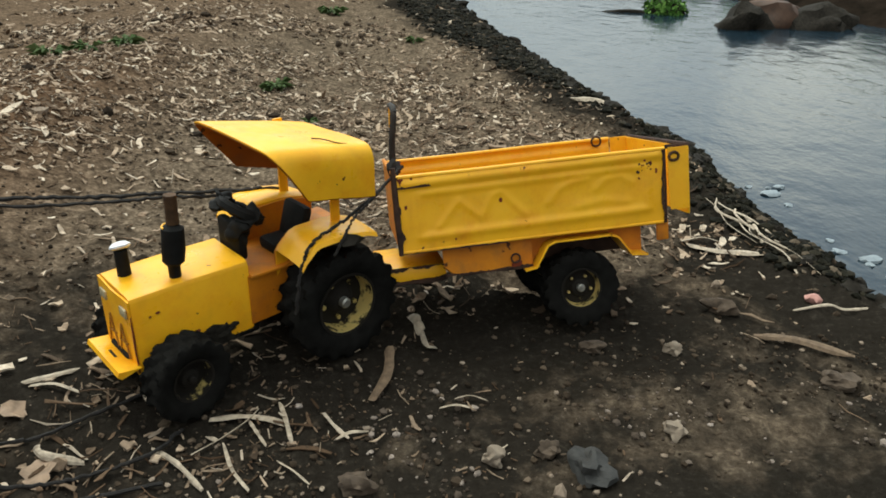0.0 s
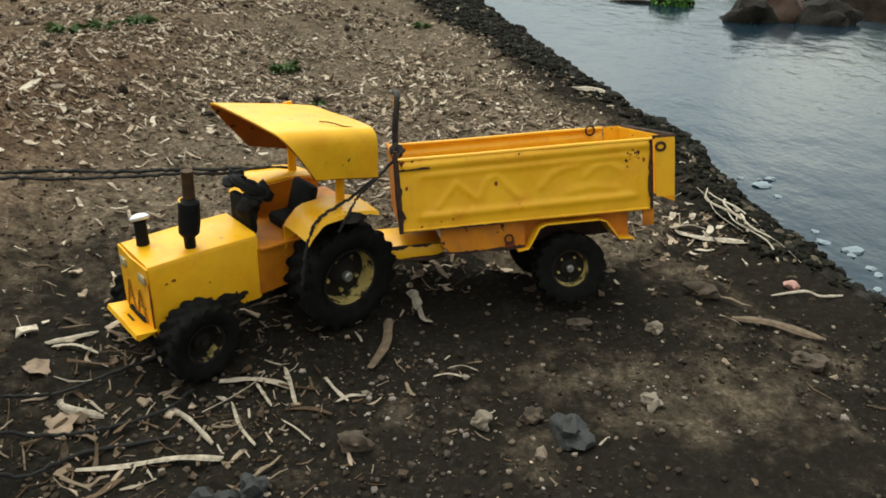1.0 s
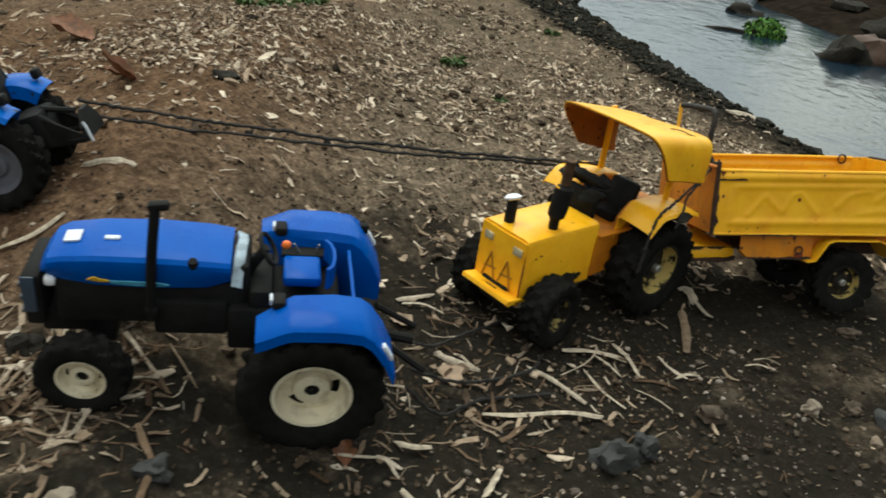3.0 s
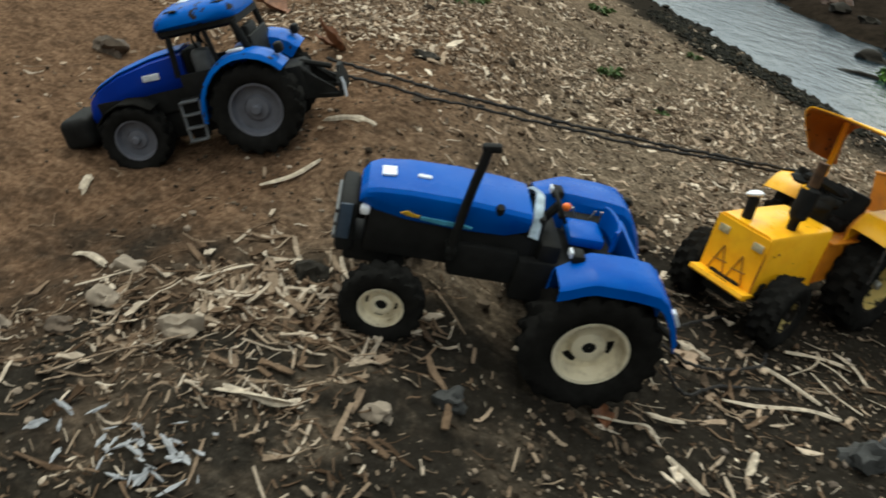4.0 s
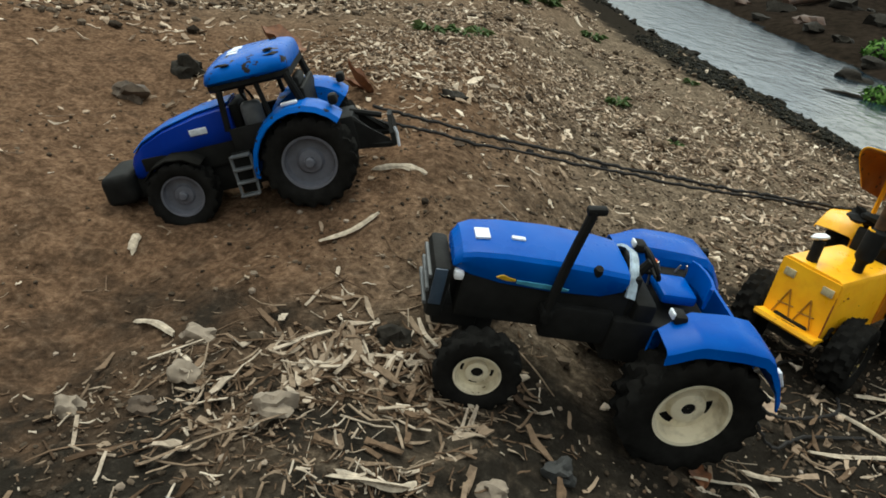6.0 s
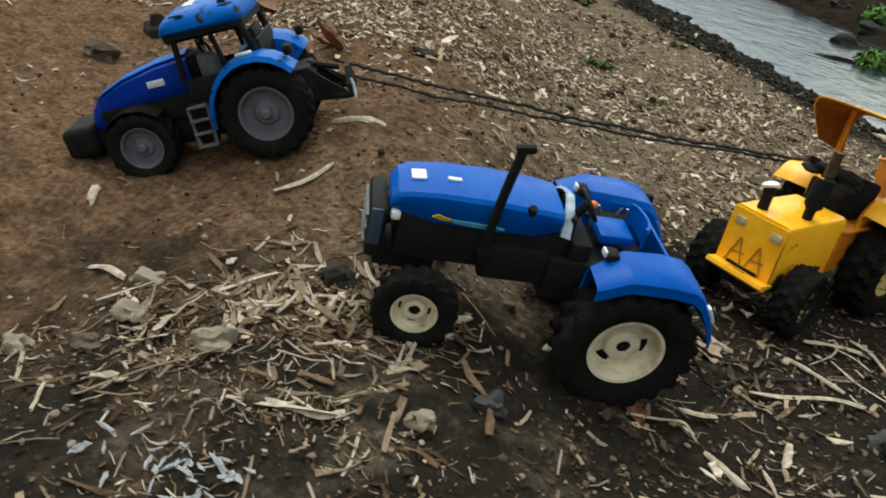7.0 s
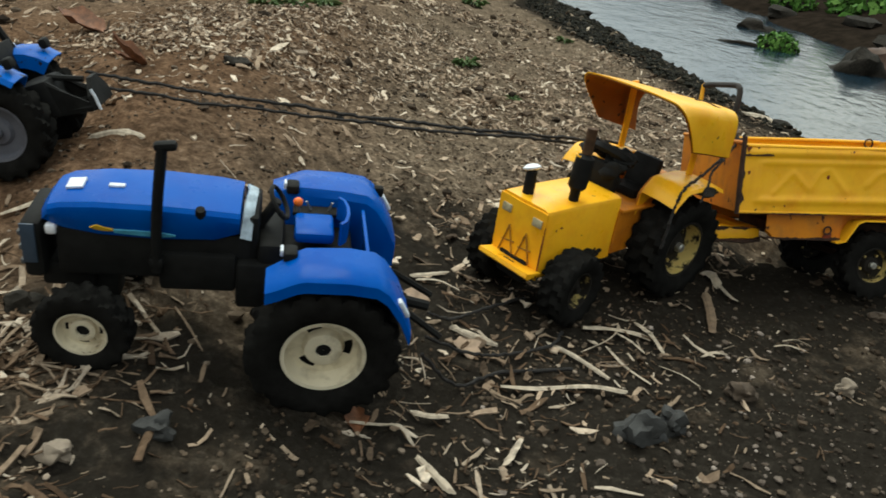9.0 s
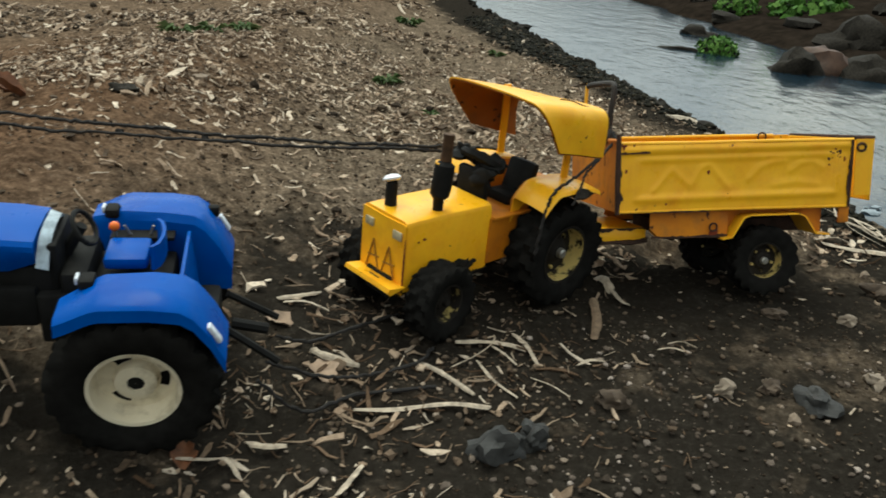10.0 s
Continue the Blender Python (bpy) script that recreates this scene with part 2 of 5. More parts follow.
def water_material():
    m, n, l, p = nodes_of("stream_water")
    g = n.new("ShaderNodeNewGeometry")
    turn = n.new("ShaderNodeMapping")
    turn.inputs["Rotation"].default_value = (0, 0, radians(-25))
    turn.inputs["Scale"].default_value = (1.0, 0.70, 1.0)
    l.new(g.outputs["Position"], turn.inputs["Vector"])
    a = noise_node(n, l, 7.5, 4.0, turn.outputs["Vector"], 0.60)
    b = noise_node(n, l, 17.0, 3.0, turn.outputs["Vector"], 0.5)
    p.inputs["Base Color"].default_value = (0.009, 0.020, 0.030, 1)
    p.inputs["Roughness"].default_value = 0.15
    p.inputs["IOR"].default_value = 1.33
    bump_node(n, l, mix_node(n, l, 0.22, a, b), 0.19, 0.05, p)
    return m


WATER = water_material()


# ---- mesh helpers ----
def finish(bm, name, mat, angle=38):
    bmesh.ops.recalc_face_normals(bm, faces=bm.faces)
    me = bpy.data.meshes.new(name)
    bm.to_mesh(me)
    bm.free()
    me.materials.append(mat)
    me.polygons.foreach_set("use_smooth", [True] * len(me.polygons))
    me.set_sharp_from_angle(angle=radians(angle))
    return me


def part(name, bm, mat, parent, label="", m=None, angle=38):
    ob = new(name, finish(bm, name, mat, angle))
    ob.parent = parent
    if m is not None:
        ob.matrix_basis = m
    if label:
        ob["label"] = label
    return ob


def thing(name, m, label, category, group=""):
    ob = new(name)
    ob.empty_display_size = 0.02
    ob.matrix_world = m
    return tagged(ob, label, category, group)


def single(name, bm, mat, m, label, category, group="", kind="", angle=38):
    ob = new(name, finish(bm, name, mat, angle))
    ob.matrix_world = m
    return tagged(ob, label, category, group, kind)


def block(bm, c, s, bevel=0.0, seg=2, m=None):
    """A block of centre c and size s with rounded edges, added to bm."""
    made = bmesh.ops.create_cube(bm, size=1.0)["verts"]
    for v in made:
        v.co = Vector((v.co.x * s[0], v.co.y * s[1], v.co.z * s[2]))
    if bevel:
        edges = {e for v in made for e in v.link_edges}
        out = bmesh.ops.bevel(bm, geom=list(edges), offset=bevel, segments=seg, profile=0.5, affect="EDGES")
        made = list({v for f in out["faces"] for v in f.verts} | {v for v in made if v.is_valid})
    for v in made:
        v.co = (m @ v.co if m else v.co) + Vector(c)
    return bm


def one_block(c, s, bevel=0.0, seg=2, m=None):
    return block(bmesh.new(), c, s, bevel, seg, m)


def loft(rings, close=True, caps=True, bm=None):
    bm = bm or bmesh.new()
    vs = [[bm.verts.new(p) for p in ring] for ring in rings]
    k = len(vs[0])
    for a, b in zip(vs, vs[1:]):
        for i in range(k if close else k - 1):
            j = (i + 1) % k
            bm.faces.new((a[i], a[j], b[j], b[i]))
    if caps and close:
        bm.faces.new(vs[0][::-1])
        bm.faces.new(vs[-1])
    return bm


def sheet(grid, thick):
    """A bent sheet of metal through a grid of points, with its thickness."""
    r, c = len(grid), len(grid[0])
    g = [[Vector(p) for p in row] for row in grid]
    bm = bmesh.new()
    top, low = [], []
    for i in range(r):
        ta, la = [], []
        for j in range(c):
            du = g[min(i + 1, r - 1)][j] - g[max(i - 1, 0)][j]
            dv = g[i][min(j + 1, c - 1)] - g[i][max(j - 1, 0)]
            nrm = du.cross(dv).normalized() * (thick / 2)
            ta.append(bm.verts.new(g[i][j] + nrm))
            la.append(bm.verts.new(g[i][j] - nrm))
        top.append(ta)
        low.append(la)
    for i in range(r - 1):
        for j in range(c - 1):
            bm.faces.new((top[i][j], top[i + 1][j], top[i + 1][j + 1], top[i][j + 1]))
            bm.faces.new((low[i][j], low[i][j + 1], low[i + 1][j + 1], low[i + 1][j]))
    for i in range(r - 1):
        for j in (0, c - 1):
            bm.faces.new((top[i][j], low[i][j], low[i + 1][j], top[i + 1][j]))
    for j in range(c - 1):
        for i in (0, r - 1):
            bm.faces.new((top[i][j], top[i][j + 1], low[i][j + 1], low[i][j]))
    return bm


def smooth_path(pts, steps=6):
    """A smooth curve through the points."""
    p = [Vector(q) for q in pts]
    p = [2 * p[0] - p[1]] + p + [2 * p[-1] - p[-2]]
    out = []
    for a, b, c, d in zip(p, p[1:], p[2:], p[3:]):
        for i in range(steps):
            t = i / steps
            out.append(0.5 * (2 * b + (c - a) * t + (2 * a - 5 * b + 4 * c - d) * t * t + (3 * b - a - 3 * c + d) * t ** 3))
    return out + [p[-2]]


def tube(pts, r, n=8, bm=None, rough=0.0):
    pts = [Vector(p) for p in pts]
    rings = []
    side = Vector((0.31, 0.52, 0.79))
    for i, p in enumerate(pts):
        d = (pts[min(i + 1, len(pts) - 1)] - pts[max(i - 1, 0)]).normalized()
        u = d.cross(side)
        if u.length < 0.05:
            u = d.cross(Vector((1, 0, 0)))
        u.normalize()
        w = d.cross(u)
        k = r[i] if isinstance(r, (list, tuple)) else r
        k *= 1 + rough * random.uniform(-1, 1)
        rings.append([p + (u * math.cos(a) + w * math.sin(a)) * k for a in (2 * math.pi * j / n for j in range(n))])
    return loft(rings, bm=bm)


def ragged(p0, p1, inward, width, seed, n=30, thick=0.0008):
    """A thin strip of rust, mud or painted gap shade from p0 to p1 with a torn inner side."""
    rnd = random.Random(seed)
    p0, d, w = Vector(p0), Vector(p1) - Vector(p0), Vector(inward).normalized()
    grid, k = [], 0.5
    for i in range(n + 1):
        k = min(1.0, max(0.12, k + rnd.uniform(-0.38, 0.38)))
        o = p0 + d * (i / n) - w * width * rnd.uniform(0.0, 0.14)
        grid.append([o, o + w * width * k * 0.5, o + w * width * k + d * rnd.uniform(-0.3, 0.3) / n])
    return sheet(grid, thick)


def lathe(profile, n=36, skip=None, bm=None, closed=False):
    """Turns a profile of (radius, y) about the y axis; skip(i, j) leaves a face out."""
    bm = bm or bmesh.new()
    rows = [[bm.verts.new((r * math.cos(2 * math.pi * j / n), y, r * math.sin(2 * math.pi * j / n))) for j in range(n)] for r, y in profile]
    pairs = list(zip(rows, rows[1:])) + ([(rows[-1], rows[0])] if closed else [])
    for i, (a, b) in enumerate(pairs):
        for j in range(n):
            if not (skip and skip(i, j)):
                k = (j + 1) % n
                bm.faces.new((a[j], a[k], b[k], b[j]))
    return bm


def lump(seed, sx, sy, sz, rough=0.22, sub=2):
    """An uneven stone or clod that sits on its base."""
    rnd = random.Random(seed)
    bm = bmesh.new()
    bmesh.ops.create_icosphere(bm, subdivisions=sub, radius=1.0)
    off = Vector((rnd.uniform(-50, 50), rnd.uniform(-50, 50), rnd.uniform(-50, 50)))
    for v in bm.verts:
        k = 1 + rough * noise.noise(v.co * 1.3 + off) * 1.6 + rough * 0.5 * noise.noise(v.co * 3.1 + off)
        v.co = Vector((v.co.x * sx * k, v.co.y * sy * k, v.co.z * sz * k))
    return bm


def tyre(R, W, rim_r, lugs, lug_h):
    """A tyre whose tread rises in two staggered rows of slanted lugs."""
    h = W / 2
    n = lugs * 4
    rows = [(rim_r, -0.72, 0, 0), (rim_r + (R - rim_r) * 0.35, -1.0, 0, 0), (R - lug_h * 1.6, -0.97, 0, 0), (R - lug_h * 0.2, -0.92, 1, 2), (R, -0.6, 1, 1), (R, -0.15, 1, 0), (R - lug_h, 0.0, 0, 0),
            (R, 0.15, 1, 2), (R, 0.6, 1, 3), (R - lug_h * 0.2, 0.92, 1, 4), (R - lug_h * 1.6, 0.97, 0, 0), (rim_r + (R - rim_r) * 0.35, 1.0, 0, 0), (rim_r, 0.72, 0, 0), (rim_r * 0.93, 0.6, 0, 0), (rim_r * 0.93, -0.6, 0, 0)]
    rings = []
    for r, y, tread, shift in rows:
        ring = []
        for j in range(n):
            k = r - (lug_h if tread and (j + shift) % 4 >= 2 else 0.0)
            a = 2 * math.pi * j / n
            ring.append((k * math.cos(a), y * h, k * math.sin(a)))
        rings.append(ring)
    return loft(rings + rings[:1], caps=False)


def dish(rim_r, W, out, hub_r, holes, depth, n=48, centre=0.0, take=None):
    """A wheel rim: outer lip, sunk disc with slots through it, raised hub. out: +1 or -1, the outer side."""
    h = W / 2 * 0.72
    prof = [(rim_r * 0.93, h * 0.3), (rim_r * 1.03, h * 0.95), (rim_r * 1.02, h * 1.08), (rim_r * 0.93, h * 1.04), (rim_r * 0.90, h * 1.04 - depth * 0.75),
            (rim_r * 0.86, h * 1.04 - depth), (rim_r * 0.72, h * 1.04 - depth), (rim_r * 0.60, h * 1.04 - depth * 0.98), (rim_r * 0.52, h * 1.04 - depth * 0.95), (hub_r * 1.25, h * 1.04 - depth * 0.55), (hub_r, h * 1.04 - depth * 0.5)]
    if not centre:
        prof += [(hub_r * 0.4, h * 1.04 - depth * 0.45), (0.0004, h * 1.04 - depth * 0.45)]
    else:
        prof += [(centre, h * 1.04 - depth * 0.5), (centre * 0.9, h * 1.04 - depth * 1.1)]
    prof = [(r, y * out) for r, y in prof]
    if take:
        prof = prof[take[0]:take[1]]
    per = n // holes if holes else n
    wide = per // 3

    def skip(i, j):
        return bool(holes) and (i == 6 or (holes == 3 and i == 7)) and (j % per) < wide

    bm = lathe(prof, n, skip)
    return bm


def wheel(parent, name, at, R, W, rim_r, rim_mat, out, lugs, holes, hub_r, depth, label, hub_mat, spin=0.0, steer=0.0, centre=0.0, lug_h=None, disc=None):
    m = Matrix.Translation(at) @ Matrix.Rotation(radians(steer), 4, "Z") @ Matrix.Rotation(radians(spin), 4, "Y")
    t = part(name, tyre(R, W, rim_r, lugs, lug_h or R * 0.09), RUBBER, parent, label, m, 50)
    if disc:
        # lip and disc get the dark tone, so the inner wall reads as lit
        part("rim_lip", dish(rim_r, W, out, hub_r, 0, depth, take=(0, 4)), disc, t)
        part("rim", dish(rim_r, W, out, hub_r, 0, depth, take=(3, 6)), rim_mat, t, "bright inner rim wall, lip and disc painted darker as shaded")
        part("wheel_disc", dish(rim_r, W, out, hub_r, 0, depth, take=(5, None)), disc, t)
    else:
        part("rim", dish(rim_r, W, out, hub_r, holes, depth, centre=centre), rim_mat, t)
    y = out * (W / 2 * 0.75 - depth * 0.4)
    if centre:
        part("hub", lathe([(centre * 1.02, y - out * 0.004), (centre * 0.95, y - out * 0.003), (0.0004, y - out * 0.003)], 7), BLACK, t)
        block_bm = lathe([(rim_r * 0.9, -out * W * 0.16), (0.0004, -out * W * 0.16)], 24)
        part("wheel_back", block_bm, BLACK, t)
    else:
        hb = lathe([(hub_r * 0.62, y - out * 0.002), (hub_r * 0.60, y + out * hub_r * 0.45), (hub_r * 0.42, y + out * hub_r * 0.62), (0.0004, y + out * hub_r * 0.62)], 14)
        part("hub", hb, hub_mat, t)
    return t


# ---- the lie of the land ----
TABLE = np.random.RandomState(7).rand(256, 256)


def lattice(x, y):
    xi, yi = np.floor(x).astype(int), np.floor(y).astype(int)
    fx, fy = x - xi, y - yi
    fx, fy = fx * fx * (3 - 2 * fx), fy * fy * (3 - 2 * fy)
    a, b = TABLE[xi % 256, yi % 256], TABLE[(xi + 1) % 256, yi % 256]
    c, d = TABLE[xi % 256, (yi + 1) % 256], TABLE[(xi + 1) % 256, (yi + 1) % 256]
    return (a + (b - a) * fx) * (1 - fy) + (c + (d - c) * fx) * fy - 0.5


def ease(v):
    v = np.clip(v, 0, 1)
    return v * v * (3 - 2 * v)


def shore(y):
    """The x of the water's near edge."""
    y = np.asarray(y, float)
    x = np.interp(y, (-40, 0.3, 1.1, 1.45, 1.86, 2.3, 2.75, 3.58, 5.5, 9.2, 60), (6.0, 0.80, 0.70, 0.66, 0.58, 0.41, 0.28, 0.10, -0.50, -1.80, -20.0))
    return x + 0.035 * lattice(y * 9 + 3, y * 0 + 5) + 0.05 * lattice(y * 3 + 3, y * 0 + 9)


def far_shore(y):
    y = np.asarray(y, float)
    x = np.interp(y, (-40, 2.0, 3.8, 5.2, 6.9, 10.6, 17, 60), (12, 3.3, 1.78, 1.32, 1.05, 0.5, -0.7, -16.0))
    return x + 0.22 * lattice(y * 2.1 + 8, y * 0 + 2) + 0.10 * lattice(y * 7 + 1, y * 0 + 4)


def land(x, y):
    """Height of the ground without its small roughness."""
    xc = -0.75 - 0.19 * np.clip((y - 0.4) / 0.8, 0, 1.2)
    amp = (0.05 + 0.07 * ease((y - 0.4) / 0.5)) * ease((y + 0.15) / 0.4) * (1 - 0.3 * ease((y - 1.4) / 1.5))
    right = 0.2 + 0.1 * ease((y - 0.5) / 0.6)
    wide = np.where(x > xc, right, 0.26 + 0.25 * ease((y - 0.9) / 0.8))
    z = amp * np.exp(-((x - xc) / wide) ** 2)
    z = z - 0.045 * ease((-x - 0.95) / 0.2) * ease((0.75 - y) / 0.4)
    z = z + 0.012 * ease((x + 0.05) / 0.25) * ease((1.25 - y) / 0.3)
    z = z - 0.050 * np.exp(-(((x - 0.15) / 0.09) ** 2 + ((y - 1.10) / 0.07) ** 2))
    z = z - 0.010 * np.exp(-(((x + 0.44) / 0.10) ** 2 + ((y - 0.50) / 0.12) ** 2))
    s = x - shore(y)
    k = ease((s + 0.12) / 0.30)
    z = z * (1 - k) - 0.155 * k
    f = x - far_shore(y)
    rise = 0.155 * ease((f + 0.25) / 0.45) + 0.10 * ease(f / 0.7) + 0.22 * np.clip(f - 0.5, 0, 14)
    return z + np.where(f > -0.25, rise, 0)


def height(x, y):
    x, y = np.asarray(x, float), np.asarray(y, float)
    far = np.clip((np.hypot(x + 0.4, y - 0.8) - 2.5) / 6, 0, 1)
    z = land(x, y) + 0.009 * lattice(x * 7, y * 7) + 0.008 * lattice(x * 19 + 40, y * 19) + 0.009 * lattice(x * 47, y * 47 + 70)
    return z + 0.006 * lattice(x * 110 + 9, y * 110) * (1 - far) + 0.12 * far * lattice(x * 1.7, y * 1.7)


def damp_shade_at(x, y):
    s = x - shore(y)
    wet = ease((s + 0.27 + 0.10 * ease((y - 1.5) / 0.6) + 0.16 * ease((y - 2.4) / 1.5) + 0.15 * np.exp(-((y - 1.15) / 0.35) ** 2) + 0.06 * lattice(x * 5, y * 5)) / 0.22)
    fore = ease((x + 0.75) / 0.35) * ease((1.15 - y) / 0.35)
    fore = np.maximum(fore, (0.62 + 0.25 * ease((x + 0.72) / 0.15)) * ease((0.66 - y) / 0.25) * ease((x + 1.35) / 0.3))
    fore = fore * (1 - 0.48 * np.exp(-(((x - 0.32) / 0.27) ** 2 + ((y - 0.76) / 0.13) ** 2)))
    fore = fore * ease((y + 0.9 + 0.8 * lattice(x * 1.7, y * 1.7)) / 0.7)
    fore = np.maximum(fore, 0.85 * np.exp(-(((x + 0.44) / 0.20) ** 2 + ((y - 0.84) / 0.22) ** 2)))
    # wet mud plus the trailer's shade, painted as an ellipse beneath and around it
    trodden = 0.85 * ease(1.25 - np.hypot((x - 0.08) / 0.46, (y - 1.02 - 0.12 * x) / 0.28)) * (0.8 + 0.6 * lattice(x * 6, y * 6))
    fore = fore + trodden
    return np.maximum(np.maximum(wet, 0.84 * fore), 2.0 * ease((x - far_shore(y) + 0.4) / 0.3)) + 0.25 * np.exp(-(((x + 0.75) / 0.35) ** 2 + ((y - 0.05) / 0.2) ** 2))


def spread(lo, hi, step, reach, growth):
    mid = list(np.arange(lo, hi, step))
    a, b, d = [], [], step
    x0, x1 = lo, hi
    while x0 > -reach or x1 < reach:
        d *= growth
        x0, x1 = x0 - d, x1 + d
        a.append(x0)
        b.append(x1)
    return np.array(a[::-1] + mid + b)


def build_ground():
    xs, ys = spread(-1.65, 0.85, 0.0085, 45, 1.075), spread(0.05, 1.75, 0.0085, 45, 1.06)
    X, Y = np.meshgrid(xs, ys)
    Z = height(X, Y)
    r, c = X.shape
    me = bpy.data.meshes.new("ground")
    idx = np.arange(r * c).reshape(r, c)
    quads = np.stack((idx[:-1, :-1], idx[:-1, 1:], idx[1:, 1:], idx[1:, :-1]), -1).reshape(-1, 4)
    me.vertices.add(r * c)
    me.vertices.foreach_set("co", np.stack((X, Y, Z), -1).astype(np.float32).ravel())
    me.loops.add(quads.size)
    me.loops.foreach_set("vertex_index", quads.ravel().astype(np.int32))
    me.polygons.add(len(quads))
    me.polygons.foreach_set("loop_start", np.arange(0, quads.size, 4, dtype=np.int32))
    me.polygons.foreach_set("use_smooth", np.ones(len(quads), dtype=bool))
    me.update(calc_edges=True)
    at = me.attributes.new("damp_shade", "FLOAT", "POINT")
    at.data.foreach_set("value", np.clip(damp_shade_at(X, Y), 0, 2).astype(np.float32).ravel())
    red = ease((-X - 0.55 + 0.5 * lattice(X * 1.1, Y * 1.1)) / 0.45) * (1 - 0.6 * ease((Y - 1.5 + 1.0 * lattice(X * 0.8 + 5, Y * 0.8)) / 1.0))
    at = me.attributes.new("ochre", "FLOAT", "POINT")
    at.data.foreach_set("value", np.clip(red, 0, 1).astype(np.float32).ravel())
    me.materials.append(SOIL)
    tagged(new("ground", me), "bare brown river bank soil with chaff", "ground", kind="structure")


def build_water():
    ys = np.concatenate((np.arange(-6, 6, 0.05), np.arange(6, 40, 0.5)))
    a, b = shore(ys) - 0.22, far_shore(ys) + 0.5
    bm = bmesh.new()
    rows = [[bm.verts.new((p + (q - p) * k / 8, y, -0.05)) for k in range(9)] for y, p, q in zip(ys, a, b)]
    for u, v in zip(rows, rows[1:]):
        for i in range(8):
            bm.faces.new((u[i], u[i + 1], v[i + 1], v[i]))
    single("water", bm, WATER, Matrix(), "grey rippled stream reflecting a cloudy sky", "water", kind="structure")


build_ground()
build_water()


def rest(x, y, dz=0.0):
    return float(height(x, y)) + dz


# ---- yellow tin tractor ----
def yellow_tractor():
    T = thing("toy_tractor", pose(-0.191, 0.875, 0.003, 0, 0, 225), "worn yellow sheet-metal toy tractor with a canopy on soil", "toy tractor", "toy tractors")

    def ring(x, hw, top, low, r=0.007):
        return [(x, -hw, low), (x, -hw, top - r), (x, -hw + r * 0.35, top - r * 0.3), (x, -hw + r, top), (x, hw - r, top), (x, hw - r * 0.35, top - r * 0.3), (x, hw, top - r), (x, hw, low)]
    hood = part("hood", loft([ring(0.068, 0.043, 0.147, 0.060), ring(0.140, 0.0425, 0.147, 0.058), ring(0.203, 0.042, 0.145, 0.056)]), YELLOW, T, "dented yellow tin hood")
    part("nose_plate", sheet([[(0.2042 + 0.0015 * (abs(y) < 0.03), y, z) for y in (-0.0415, -0.03, 0, 0.03, 0.0415)] for z in (0.052, 0.07, 0.10, 0.13, 0.1415)], 0.002), YELLOW, hood)
    for y in (-0.025, 0.029):
        part("headlamp", one_block((0.2068, y, 0.126), (0.003, 0.016, 0.011), 0.0014), LAMP, hood, "cloudy rectangular headlamp")
    for y0 in (-0.015, 0.015):
        bm = bmesh.new()
        for p, q in (((y0 - 0.013, 0.066), (y0, 0.106)), ((y0, 0.106), (y0 + 0.012, 0.068)), ((y0 - 0.010, 0.083), (y0 + 0.012, 0.086))):
            tube([(0.2070, p[0], p[1]), (0.2070, q[0], q[1])], 0.0011, 5, bm)
        part("drawn_mark", bm, INK, hood, "rough dark pen strokes")
    part("bumper", loft([[(0.203, y, 0.062 + 0.003 * y / 0.04), (0.226, y, 0.060), (0.230, y, 0.064), (0.228, y, 0.069), (0.206, y, 0.066)] for y in (-0.040, -0.02, 0.0, 0.03, 0.048)]), YELLOW, T, "bent yellow bumper plate")
    part("bumper_slot", one_block((0.219, 0.004, 0.0668), (0.006, 0.020, 0.002), 0.0008), MUD, T)
    air = part("air_cleaner", tube([(0.184, -0.016, 0.14), (0.184, -0.016, 0.150), (0.184, -0.016, 0.175)], [0.0078, 0.0074, 0.0072], 14), BLACK, T, "black air cleaner stub")
    part("cap", lathe([(0.0006, 0.0055), (0.007, 0.0045), (0.0115, 0.001), (0.0112, -0.001), (0.008, -0.003), (0.0006, -0.003)], 16), WHITE, air, "bluish white plastic cap", Matrix.Translation((0.183, -0.018, 0.178)) @ Matrix.Rotation(radians(112), 4, "X"))
    ex = part("exhaust_pipe", tube([(0.145, 0.026, 0.140), (0.145, 0.026, 0.160), (0.1448, 0.0265, 0.166), (0.143, 0.027, 0.180), (0.141, 0.027, 0.203), (0.1405, 0.027, 0.207), (0.140, 0.027, 0.212)],
                                   [0.0066, 0.0064, 0.0112, 0.0122, 0.0115, 0.0066, 0.0064], 12, rough=0.07), BLACK, T, "tarred exhaust stack with muffler")
    part("paint_patch", sheet([[(0.1405 + 0.0113 * math.cos(a), 0.027 + 0.0113 * math.sin(a), z) for a in (-1.6, -1.0, -0.4, 0.1)] for z in (0.186, 0.197, 0.206)], 0.0018), YELLOW, ex, "leftover yellow paint patch")
    part("pipe_end", tube([(0.140, 0.027, 0.208), (0.1395, 0.027, 0.225), (0.139, 0.027, 0.240)], [0.0068, 0.0066, 0.0070], 10, rough=0.06), PIPE, ex, "rusty brown pipe end")
    part("chassis", one_block((-0.004, 0, 0.096), (0.15, 0.056, 0.06), 0.004), ORANGE, T, "rust-stained yellow chassis box, darker with painted shade")
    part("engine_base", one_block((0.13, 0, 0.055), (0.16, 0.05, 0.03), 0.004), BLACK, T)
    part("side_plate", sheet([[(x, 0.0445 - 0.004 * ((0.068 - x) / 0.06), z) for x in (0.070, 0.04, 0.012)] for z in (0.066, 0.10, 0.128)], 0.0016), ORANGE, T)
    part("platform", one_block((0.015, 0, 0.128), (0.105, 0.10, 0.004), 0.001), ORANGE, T)
